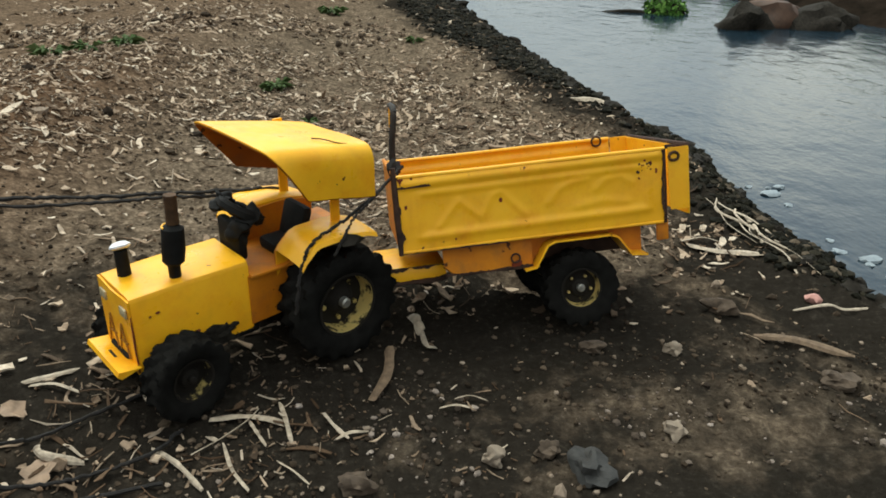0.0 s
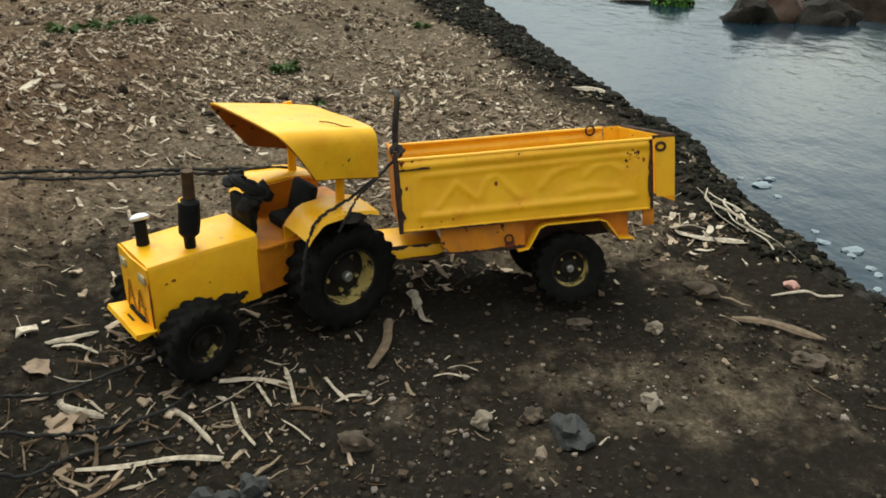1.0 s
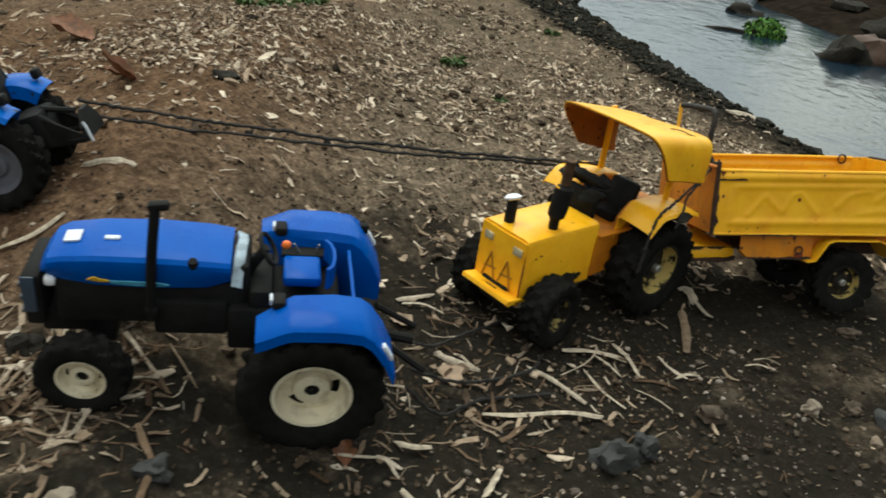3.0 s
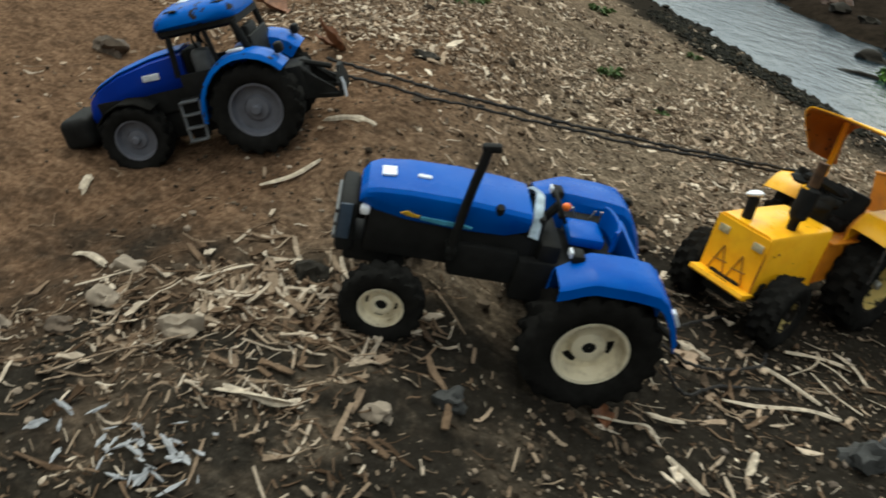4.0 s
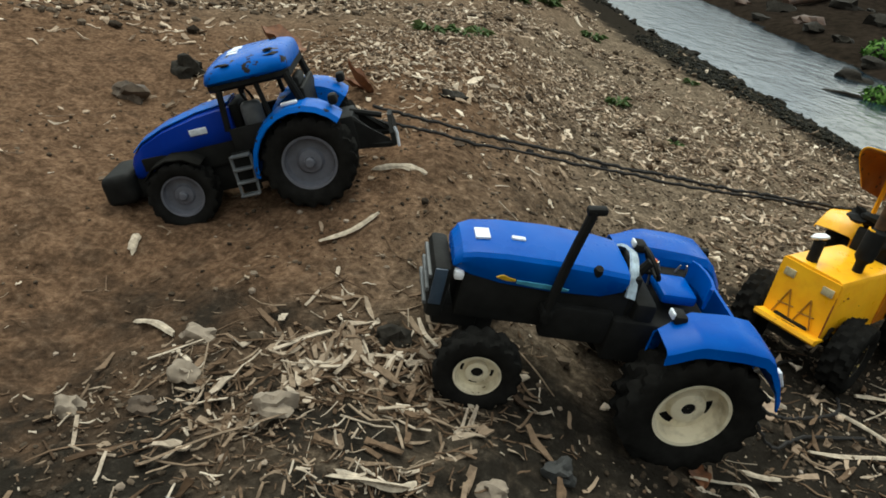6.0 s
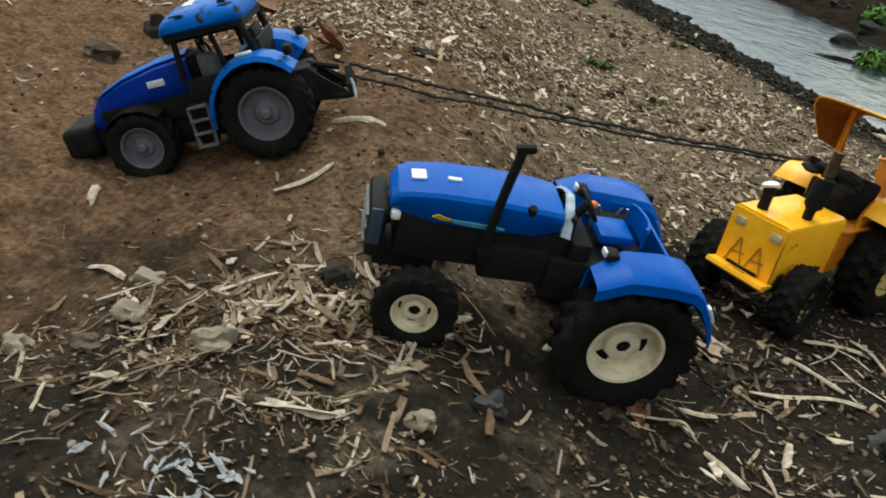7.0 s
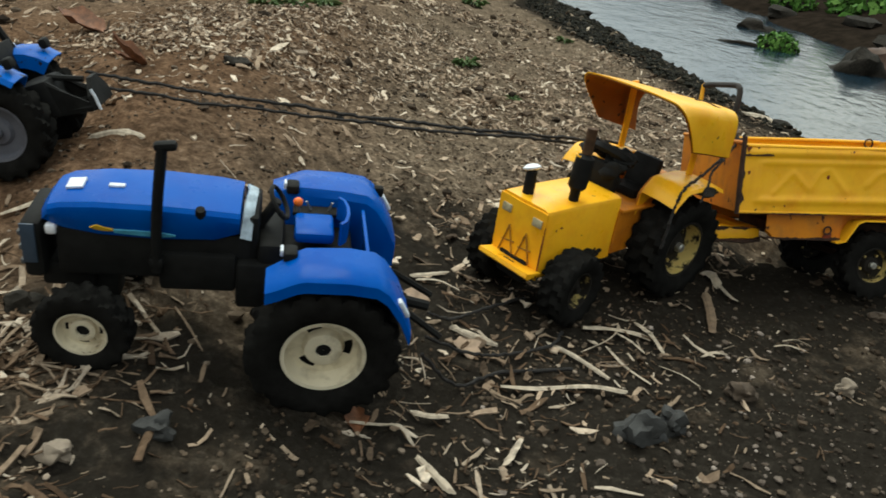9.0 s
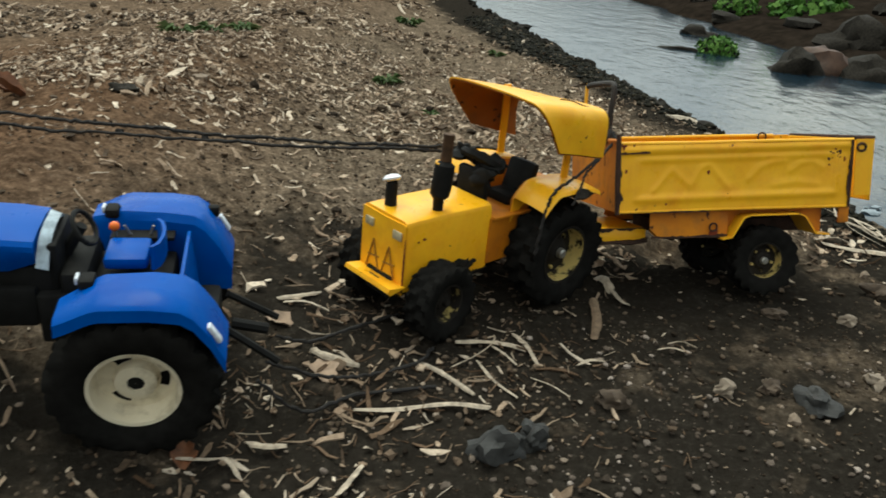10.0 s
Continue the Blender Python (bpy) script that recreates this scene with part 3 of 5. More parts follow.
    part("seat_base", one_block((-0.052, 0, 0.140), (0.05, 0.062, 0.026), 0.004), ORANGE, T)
    part("seat", one_block((0.004, 0.004, 0.136), (0.034, 0.044, 0.016), 0.006), BLACK, T, "black seat pad")
    part("backrest", one_block((-0.018, 0.004, 0.151), (0.014, 0.048, 0.064), 0.006, m=Matrix.Rotation(radians(-16), 4, "Y")), BLACK, T)
    part("dashboard", one_block((0.060, -0.004, 0.158), (0.012, 0.052, 0.044), 0.005), BLACK, T, "black dashboard wrapped in tape")
    part("steering_column", tube([(0.056, -0.004, 0.165), (0.046, -0.006, 0.188)], 0.0060, 8), BLACK, T)
    st = part("steering_wheel", tube(smooth_path([(0.046 + 0.017 * math.sin(a), -0.006 + 0.029 * math.cos(a), 0.187 + 0.011 * math.sin(a)) for a in (k * math.pi / 6 for k in range(13))], 2), 0.0066, 7, rough=0.2), BLACK, T, "thick black taped steering wheel")
    bm = bmesh.new()
    for a in (0.5, 2.6, 4.7):
        tube([(0.046, -0.006, 0.187), (0.046 + 0.017 * math.sin(a), -0.006 + 0.029 * math.cos(a), 0.187 + 0.011 * math.sin(a))], 0.0044, 6, bm)
    part("spoke", bm, BLACK, st)
    for k, (c, r) in enumerate((((0.052, -0.034, 0.190), (0.012, 0.018, 0.010)), ((0.044, 0.012, 0.186), (0.014, 0.016, 0.010)), ((0.060, 0.006, 0.170), (0.010, 0.024, 0.014)))):
        part("rag", lump(140 + k, *r, 0.55, 3), BLACK, T, "lumpy black tape and rag", Matrix.Translation(c))
    for s in (1, -1):
        prof = [(0.032, 0.150), (0.026, 0.158), (0.012, 0.1705), (0.006, 0.1725), (-0.030, 0.1735), (-0.058, 0.169), (-0.072, 0.164)]
        grid = [[(x, s * 0.042, z - 0.035), (x, s * 0.044, z - 0.002), (x, s * 0.047, z), (x, s * 0.074, z - 0.001), (x, s * 0.099, z - 0.004), (x, s * 0.101, z - 0.008)] for x, z in prof]
        f = part("fender", sheet(grid, 0.0018), YELLOW, T, "bent yellow mudguard")
        part("inner_panel", sheet([[(x, s * 0.0405, 0.120), (x, s * 0.0405, z - 0.004)] for x, z in prof], 0.0016), ORANGE, T, "rusty inner mudguard wall, orange with painted shade")
        if s > 0:
            part("mud", lump(31, 0.018, 0.010, 0.006, 0.5), MUD, f, "", Matrix.Translation((-0.03, 0.10, 0.162)))
    for x, y, z0, z1 in ((-0.046, -0.062, 0.168, 0.268), (-0.040, 0.062, 0.168, 0.266)):
        part("canopy_post", sheet([[(x - 0.006, y, z0), (x - 0.006, y, (z0 + z1) / 2), (x - 0.004, y, z1)], [(x + 0.006, y, z0), (x + 0.006, y, (z0 + z1) / 2), (x + 0.008, y, z1)]], 0.0026), YELLOW, T)
    lat = smooth_path([(0, -0.070, 0.219), (0, -0.074, 0.260), (0, -0.066, 0.280), (0, -0.045, 0.2845), (0, 0.01, 0.2850), (0, 0.062, 0.2825), (0, 0.081, 0.277), (0, 0.0890, 0.259), (0, 0.0895, 0.2195)], 4)
    front = smooth_path([(0.014, 0, 0), (0.046, 0, 0), (0.061, 0, 0), (0.062, 0, 0), (0.061, 0, 0), (0.058, 0, 0), (0.052, 0, 0), (0.038, 0, 0), (0.012, 0, 0)], 4)
    grid = []
    for p, fx in zip(lat, front):
        grid.append([(fx.x + (-0.079 - fx.x) * k, p.y + 0.001 * math.sin(9 * k + p.z * 60), p.z - k * (0.017 + 0.009 * min(1.0, max(0.0, (0.085 - p.y) / 0.10))) + 0.0012 * math.sin(math.pi * k) * (p.z > 0.25)) for k in (0, 0.06, 0.2, 0.35, 0.5, 0.65, 0.8, 0.94, 1)])
    can = part("canopy", sheet(grid, 0.0016), YELLOW, T, "bent yellow tin canopy, rusty underneath")
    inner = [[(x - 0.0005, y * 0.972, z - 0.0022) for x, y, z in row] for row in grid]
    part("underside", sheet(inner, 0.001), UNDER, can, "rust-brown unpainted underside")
    part("wire_loop", tube(smooth_path([(-0.02, 0.052, 0.275), (-0.028, 0.064, 0.275), (-0.042, 0.072, 0.270), (-0.058, 0.073, 0.266)], 4), 0.0008, 5), RUST, T)
    for s in (1, -1):
        wheel(T, "front_wheel", (0.165, s * 0.068, 0.048), 0.048, 0.038, 0.0245, DULL_BRASS, s, 16, 5, 0.008, 0.014, "muddy black front tyre", MUD_SHADE_RIM, 20, 8, disc=MUD_SHADE_RIM)
        w = wheel(T, "rear_wheel", (-0.034, s * 0.070, 0.073), 0.073, 0.054, 0.0400, BRASS, s, 18, 0, 0.011, 0.022, "muddy black ribbed rear tyre", STEEL, 10, disc=MUD_SHADE_RIM)
        for k in range(5):
            a = k * 2 * math.pi / 5
            part("bolt", tube([(0.024 * math.cos(a), -s * 0.003, 0.024 * math.sin(a)), (0.024 * math.cos(a), s * 0.004, 0.024 * math.sin(a))], 0.0030, 6), BRASS, w)
    part("front_axle", tube([(0.165, -0.055, 0.048), (0.165, 0.055, 0.048)], 0.006, 8), BLACK, T)
    part("rear_axle", tube([(-0.034, -0.055, 0.073), (-0.034, 0.055, 0.073)], 0.012, 10), BLACK, T)
    part("hitch", tube([(-0.075, 0, 0.075), (-0.118, 0.004, 0.072)], 0.006, 8), RUST, T)
    bm = bmesh.new()
    rr = random.Random(5)
    for k in range(16):
        x = rr.uniform(0.09, 0.19)
        bmesh.ops.create_icosphere(bm, subdivisions=1, radius=rr.uniform(0.003, 0.007), matrix=Matrix.Translation((x, 0.044, rr.uniform(0.058, 0.074) + 0.010 * math.sin((x - 0.09) * 31))) @ Matrix.Diagonal((1.5, 0.4, 0.8, 1)))
    part("seam_rust", tube([(0.2045, 0.0416, 0.056), (0.2052, 0.0420, 0.078), (0.2046, 0.0416, 0.100), (0.2044, 0.0414, 0.124)], [0.0014, 0.0009, 0.0012, 0.0005], 6, rough=0.4), RUSTRED, hood)
    for k, (x, z, r) in enumerate(((0.150, 0.078, 0.006), (0.136, 0.081, 0.004), (0.162, 0.074, 0.005), (0.112, 0.064, 0.004), (0.185, 0.118, 0.002), (0.176, 0.120, 0.0024), (0.100, 0.066, 0.003))):
        part("rust_spot", lump(170 + k, r, 0.0006, r * 0.5, 0.6), RUSTRED, hood, "", Matrix.Translation((x, 0.0428, z)))
    part("mud_edge", ragged((0.088, 0.0440, 0.056), (0.190, 0.0436, 0.056), (0, 0, 1), 0.026, 31, 44), MUD, hood, "dark mud splashed over the hood")
    part("mud_edge", ragged((0.066, 0.0442, 0.060), (0.090, 0.0442, 0.058), (0, 0, 1), 0.006, 32, 10), MUD, hood)
    part("caked_mud", bm, MUD, T, "dark mud caked over the wheel")


yellow_tractor()


# ---- yellow trailer ----
def yellow_trailer():
    L, W, H = 0.334, 0.20, 0.092
    T = thing("toy_trailer", pose(-0.04, 0.863, 0.133, -14, -4.3, 11.8), "yellow sheet-metal tipping toy trailer with rust spots", "toy trailer")

    motifs = (([(0.035, 0.90), (0.975, 0.93)], 0.0052, 0.0030), ([(0.08, 0.76), (0.93, 0.80)], 0.0040, 0.0016), ([(0.08, 0.19), (0.93, 0.22)], 0.0046, 0.0022),
              ([(0.08, 0.76), (0.08, 0.22)], 0.0034, 0.0016), ([(0.93, 0.80), (0.93, 0.20)], 0.0034, 0.0016), ([(0.145, 0.30), (0.222, 0.62), (0.29, 0.40)], 0.0036, 0.0012),
              ([(0.30, 0.36), (0.345, 0.64), (0.377, 0.68), (0.465, 0.33)], 0.0038, 0.0011), ([(0.555, 0.46), (0.59, 0.62), (0.65, 0.70), (0.70, 0.72)], 0.0042, 0.0012),
              ([(0.735, 0.56), (0.77, 0.68), (0.83, 0.70), (0.87, 0.60)], 0.0042, 0.0011), ([(0.66, 0.36), (0.76, 0.40), (0.85, 0.35)], 0.0050, 0.0010))

    def pressed(u, v):
        """How far the sheet is pressed outward at a share u of its length and v of its height."""
        q, h = Vector((u * L, v * H)), 0.0
        for pts, wide, deep in motifs:
            for (a, b), (c, d) in zip(pts, pts[1:]):
                p0, e = Vector((a * L, b * H)), Vector(((c - a) * L, (d - b) * H))
                t = min(1.0, max(0.0, (q - p0).dot(e) / e.length_squared))
                h = max(h, deep * math.exp(-((q - p0 - e * t).length / wide) ** 2))
        return h + 0.0009 * noise.noise(Vector((u * 7, v * 3, 2.0)))

    def side(y, out):
        grid = [[(L * i / 110, y + out * pressed(i / 110, j / 34), H * j / 34) for i in range(111)] for j in range(35)]
        panel = part("side_panel", sheet(grid, 0.0022), YELLOW, T, "embossed yellow side panel with rust spots")
        part("rolled_edge", tube([(0, y, H), (L * 0.3, y + 0.0006, H - 0.0006), (L * 0.7, y - 0.0005, H + 0.0004), (L, y, H)], 0.0028, 8), YELLOW, panel)
        part("rolled_edge", tube([(0, y, 0.001), (L * 0.5, y, 0.0018), (L, y, 0.001)], 0.0022, 8), YELLOW, panel)
        return panel
    a = side(0.0, -1)
    side(W, 1)
    part("seam", tube([(L - 0.001, -0.0018, 0.0), (L - 0.0005, -0.0022, H * 0.5), (L - 0.001, -0.0018, H)], [0.0016, 0.0013, 0.0022], 6, rough=0.3), RUST, a, "dark rusted seam")
    for x, z, r, k in ((0.375, 0.57, 0.0035, 1), (0.462, 0.22, 0.0042, 2), (0.02, 0.93, 0.007, 3), (0.06, 0.955, 0.004, 4), (0.965, 0.72, 0.0035, 5), (0.945, 0.84, 0.003, 6), (0.93, 0.66, 0.0025, 7), (0.03, 0.6, 0.0035, 8), (0.20, 0.12, 0.0025, 9)):
        part("rust_spot", lump(k, r * 0.45, 0.0006, r * 0.8, 0.6), RUSTRED, a, "", Matrix.Translation((x * L, -0.0018, z * H)))
    for name, p0, p1, inward, width, k in (("edge_rust", (0.0, -0.0024, 0.0), (0.0, -0.0024, H), (1, 0, 0), 0.0085, 1), ("edge_rust", (0.0, -0.0024, H - 0.014), (0.042, -0.0040, H - 0.013), (0, 0, 1), 0.0034, 2),
                                           ("edge_rust", (0.0, -0.0026, -0.001), (0.13, -0.0026, -0.001), (0, 0, 1), 0.0022, 3), ("edge_rust", (L - 0.003, -0.0026, 0.0), (L - 0.003, -0.0026, H), (-1, 0, 0), 0.0034, 4)):
        part(name, ragged(p0, p1, inward, width, k), RUST, a, "dark flaking rust")
    rk = random.Random(8)
    for k in range(16):
        r = rk.uniform(0.0006, 0.0019)
        part("rust_spot", lump(500 + k, r, 0.0005, r, 0.6), RUST if k % 2 else RUSTRED, a, "", Matrix.Translation((L * rk.gauss(0.925, 0.022), -0.0024, H * rk.gauss(0.80, 0.09))))
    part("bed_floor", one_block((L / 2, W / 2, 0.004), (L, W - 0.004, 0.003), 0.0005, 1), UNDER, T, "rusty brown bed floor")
    bm = one_block((0.0, W / 2, H / 2 + 0.002), (0.003, W, H + 0.004), 0.0008, 1)
    tube([(0, 0, H + 0.003), (0, W, H + 0.003)], 0.003, 8, bm)
    part("front_panel", bm, ORANGE, T, "rust-stained front panel")
    part("corner_edge", tube([(-0.001, -0.001, -0.002), (-0.0015, -0.002, H * 0.5), (-0.001, -0.001, H + 0.012)], [0.003, 0.0042, 0.0034], 7, rough=0.2), RUST, T, "rusted black corner edge")
    g = part("tailgate", one_block((L + 0.029, W / 2, H / 2 + 0.004), (0.003, W + 0.006, H - 0.008), 0.0008, 1), YELLOW, T, "yellow tailgate with bent flanges")
    for y, s in ((-0.003, -1), (W + 0.003, 1)):
        grid = [[(L + 0.003 + 0.0012 * k, y, z), (L + 0.015, y + s * 0.001, z), (L + 0.029, y, z)] for k, z in ((2, 0.016), (1, 0.022), (0, 0.05), (0, 0.08), (0, H + 0.001))]
        part("flange", sheet(grid, 0.002), YELLOW, g)
        part("hinge_ring", tube(smooth_path([(L + 0.010 + 0.0062 * math.cos(q), y + s * 0.002, H - 0.010 + 0.0050 * math.sin(q)) for q in (j * math.pi / 5 for j in range(11))], 2), 0.0019, 6), PIPE, g)
    part("gate_edge", tube([(L + 0.001, 0.0, H + 0.002), (L + 0.03, 0.0, H + 0.002), (L + 0.031, W, H + 0.001)], 0.0028, 7, rough=0.2), RUST, g, "dark rusted top edge")
    part("inner_hinge", tube(smooth_path([(L - 0.020 + 0.007 * math.cos(q), W - 0.003, H - 0.002 + 0.007 * math.sin(q)) for q in (j * math.pi / 5 for j in range(11))], 2), 0.0014, 6), RUST, T)
    part("gate_latch", one_block((L - 0.004, 0.004, -0.010), (0.016, 0.004, 0.026), 0.002), ORANGE, T)
    for y in (0.010, W - 0.010):
        grid = [[(x, y, 0.0), (x, y, z * 0.5), (x, y, z), (x, y + 0.004, z - 0.002)] for x, z in ((0.050, -0.024), (0.062, -0.035), (0.08, -0.037), (0.13, -0.036), (0.150, -0.038), (0.162, -0.036))]
        part("side_skirt", sheet(grid, 0.002), ORANGE, T, "rusty side skirt, orange with painted shade")
        part("skirt_rust", tube([(x, y, z - 0.0005) for x, z in ((0.060, -0.035), (0.08, -0.037), (0.105, -0.0365), (0.13, -0.036), (0.152, -0.038))], [0.0012, 0.0022, 0.0014, 0.0024, 0.0014], 6, rough=0.4), RUST, T)
        path = [(0.150, -0.040), (0.164, -0.038), (0.180, -0.012), (0.190, -0.008), (0.262, -0.008), (0.271, -0.012), (0.288, -0.036), (0.308, -0.038)]
        s = -1 if y < 0.1 else 1
        part("wheel_arch", sheet([[(x, y + s * 0.012, z), (x, y, z), (x, y - s * 0.03, z)] for x, z in path], 0.0022), YELLOW, T, "bent yellow wheel arch strip")
        part("arch_back", sheet([[(x, y - s * 0.012, 0.0), (x, y - s * 0.012, z)] for x, z in path], 0.002), ORANGE, T)
        part("ring", tube(smooth_path([(0.140 + 0.0055 * math.cos(q), y + s * 0.004, -0.024 + 0.0055 * math.sin(q)) for q in (j * math.pi / 5 for j in range(11))], 2), 0.0012, 6), RUST, T)
        part("rust_patch", lump(44 + s, 0.007, 0.001, 0.004, 0.4), RUSTRED, T, "", Matrix.Translation((0.141, y + s * 0.0025, -0.031)))
    part("front_beam", one_block((0.012, W / 2, -0.036), (0.088, 0.13, 0.019), 0.003), YELLOW, T, "yellow chassis beam")
    part("beam_rust", tube([(-0.03, 0.034, -0.0455), (-0.015, 0.033, -0.0465), (0.005, 0.034, -0.0455), (0.03, 0.033, -0.046), (0.054, 0.034, -0.0455)], [0.0015, 0.0034, 0.0022, 0.0036, 0.0020], 6, rough=0.4), RUST, T)
    part("beam_edge", ragged((-0.033, 0.0342, -0.0465), (0.057, 0.0342, -0.0465), (0, 0, 1), 0.0075, 21), RUST, T)
    # dark strip on the beam top paints the shadow of the gap below the bed
    part("beam_edge", ragged((-0.033, 0.0340, -0.0262), (0.057, 0.0340, -0.0262), (0, 0, -1), 0.0060, 22), RUST, T)
    part("skirt_edge", ragged((0.052, 0.0082, -0.037), (0.162, 0.0082, -0.038), (0, 0, 1), 0.0055, 23), RUST, T)
    part("under_frame", one_block((0.19, W / 2, -0.030), (0.22, 0.10, 0.020), 0.003), RUST, T)
    part("drawbar", tube([(-0.02, W / 2, -0.050), (-0.075, 0.070, -0.048)], 0.007, 8), RUST, T)
    part("axle", tube([(0.224, 0.02, -0.076), (0.224, W - 0.02, -0.076)], 0.005, 8), RUST, T)
    for y, s in ((0.026, -1), (W - 0.026, 1)):
        w = wheel(T, "wheel", (0.224, y, -0.076), 0.050, 0.034, 0.0260, BRASS, s, 16, 0, 0.0085, 0.013, "muddy black trailer tyre", STEEL, 15, disc=MUD_SHADE_RIM)
        for k in range(5):
            q = k * 2 * math.pi / 5
            part("bolt", tube([(0.0155 * math.cos(q), -s * 0.001, 0.0155 * math.sin(q)), (0.0155 * math.cos(q), s * 0.004, 0.0155 * math.sin(q))], 0.002, 6), BRASS, w)
    bar = smooth_path([(0.002, 0.050, 0.06), (0.004, 0.050, 0.12), (0.009, 0.050, 0.155), (0.011, 0.056, 0.168), (0.012, 0.075, 0.172), (0.014, 0.15, 0.173), (0.016, 0.180, 0.172)], 4)
    part("guard_bar", tube(bar, 0.0042, 9), GUARDIRON, T, "bent dark iron guard bar")
    part("guard_post", sheet([[(0.010, 0.180, 0.06), (0.012, 0.181, 0.12), (0.015, 0.180, 0.176)], [(0.012, 0.194, 0.06), (0.014, 0.194, 0.12), (0.016, 0.190, 0.172)]], 0.003), YELLOW, T, "yellow strip post")
    part("knot", lump(9, 0.009, 0.009, 0.011, 0.5), CORD, T, "", Matrix.Translation((0.004, 0.046, 0.098)))


yellow_trailer()


# ---- small blue tractor ----
def shell(x, hw, top, low, mid, r=0.35, drop=0.005):
    """A cross-section of a bonnet: flat top, sloped shoulder, upright side."""
    mid -= drop
    half = [(hw * (0.90 - 14 * drop), low), (hw * (1.0 - 6 * drop), low + (mid - low) * 0.4), (hw * 0.995, mid), (hw * 0.84, top - (top - mid) * 0.20), (hw * r, top)]
    return [(x, y, z) for y, z in half] + [(x, -y, z) for y, z in half[::-1]]


def bonnet(x, hw, top, low):
    """A boxy cross-section: nearly flat top, tight shoulder, side tucked in below to make it darker."""
    half = [(hw * 0.85, low), (hw * 0.955, low + (top - low) * 0.35), (hw, top - 0.010), (hw * 0.97, top - 0.0055), (hw * 0.86, top - 0.0022), (hw * 0.45, top)]
    return [(x, y, z) for y, z in half] + [(x, -y, z) for y, z in half[::-1]]


def small_blue_tractor():
    T = thing("toy_tractor", pose(-0.537, 0.526, 0.016, -6, 0, 196), "open blue plastic toy tractor with cream wheel rims", "toy tractor", "toy tractors")
    hood = part("hood", loft([bonnet(0.078, 0.037, 0.181, 0.158), bonnet(0.10, 0.039, 0.1835, 0.151), bonnet(0.15, 0.0395, 0.186, 0.149), bonnet(0.20, 0.0375, 0.185, 0.150),
                             bonnet(0.230, 0.035, 0.1815, 0.154), bonnet(0.241, 0.032, 0.177, 0.157), bonnet(0.247, 0.027, 0.169, 0.157)]), BLUE, T, "glossy blue plastic bonnet", angle=26)
    part("sticker", sheet([[(0.222 + 0.007 * a, 0.002 + 0.009 * b, 0.1838 - 0.0008 * a) for b in (-1, 0, 1)] for a in (-1, 0, 1)], 0.002), LABEL, hood, "worn white sticker")
    part("vent", one_block((0.187, 0.006, 0.1860), (0.014, 0.006, 0.003), 0.0012), LABEL, hood)
    part("filler_cap", lathe([(0.0005, 0.005), (0.004, 0.005), (0.005, 0.0), (0.005, -0.004)], 12), BLACK, hood, "", Matrix.Translation((0.112, 0.0355, 0.1795)) @ Matrix.Rotation(radians(70), 4, "X"))
    for s in (1, -1):
        part("decal", sheet([[(x, s * 0.0346, z - w), (x, s * 0.0364, z + w)] for x, z, w in ((0.206, 0.1585, 0.0006), (0.200, 0.1590, 0.0030), (0.194, 0.1575, 0.0022), (0.187, 0.1570, 0.0014))], 0.0012), DECAL_Y, hood, "yellow swoosh decal")
        part("decal", sheet([[(x, s * 0.0354, z - w), (x, s * 0.0370, z + w)] for x, z, w in ((0.186, 0.1565, 0.0020), (0.165, 0.1555, 0.0028), (0.145, 0.1550, 0.0026), (0.134, 0.1545, 0.0012))], 0.0012), DECAL_T, hood, "pale teal decal strip")
        part("headlamp", one_block((0.240, s * 0.0275, 0.151), (0.010, 0.010, 0.010), 0.003), WHITE, hood)
    part("dash_cowl", sheet([[(0.072 + 0.006 * abs(math.cos(q)), 0.043 * math.cos(q), 0.134 + 0.054 * math.sin(q)), (0.064 + 0.004 * abs(math.cos(q)), 0.042 * math.cos(q), 0.132 + 0.052 * math.sin(q))] for q in (k * math.pi / 14 for k in range(2, 13))], 0.003), CLEAR, T, "scuffed pale cowl edge")
    part("dashboard", one_block((0.066, 0, 0.152), (0.010, 0.062, 0.046), 0.004), BLACK, T)
    part("engine", one_block((0.152, 0, 0.129), (0.17, 0.062, 0.050), 0.004), BLACK, T)
    part("fuel_tank", one_block((0.115, 0.030, 0.116), (0.07, 0.018, 0.040), 0.005), BLACK, T)
    gr = part("front_guard", one_block((0.256, 0, 0.130), (0.018, 0.068, 0.058), 0.005), BLACK, T, "dark front grille guard")
    for z in (0.115, 0.13, 0.145):
        part("grille_bar", one_block((0.2662, 0, z), (0.004, 0.060, 0.005), 0.001), SEAT_GREY, gr)
    part("guard_face", one_block((0.258, 0.0345, 0.138), (0.012, 0.002, 0.040), 0.0008), GUARD, gr, "blue-grey scuffed guard side")
    part("axle_bracket", one_block((0.232, 0, 0.098), (0.046, 0.044, 0.026), 0.004), BLACK, T)
    ex = part("exhaust_pipe", tube(smooth_path([(0.150, 0.042, 0.120), (0.149, 0.044, 0.160), (0.146, 0.046, 0.200), (0.142, 0.048, 0.236), (0.141, 0.048, 0.248)], 3), 0.0048, 9), BLACK, T, "tall black exhaust pipe with bent tip")
    part("pipe_tip", one_block((0.138, 0.047, 0.248), (0.019, 0.010, 0.008), 0.003, m=Matrix.Rotation(radians(8), 4, "Y")), BLACK, ex)
    part("steering_loop", tube(smooth_path([(0.044 + 0.008 * math.sin(q), 0.019 * math.cos(q), 0.176 + 0.013 * math.sin(q)) for q in (k * math.pi / 6 for k in range(13))], 2), 0.0024, 6), BLACK, T, "small black steering wheel")
    part("bracket", one_block((0.150, 0.038, 0.130), (0.012, 0.018, 0.010), 0.002), BLACK, ex)
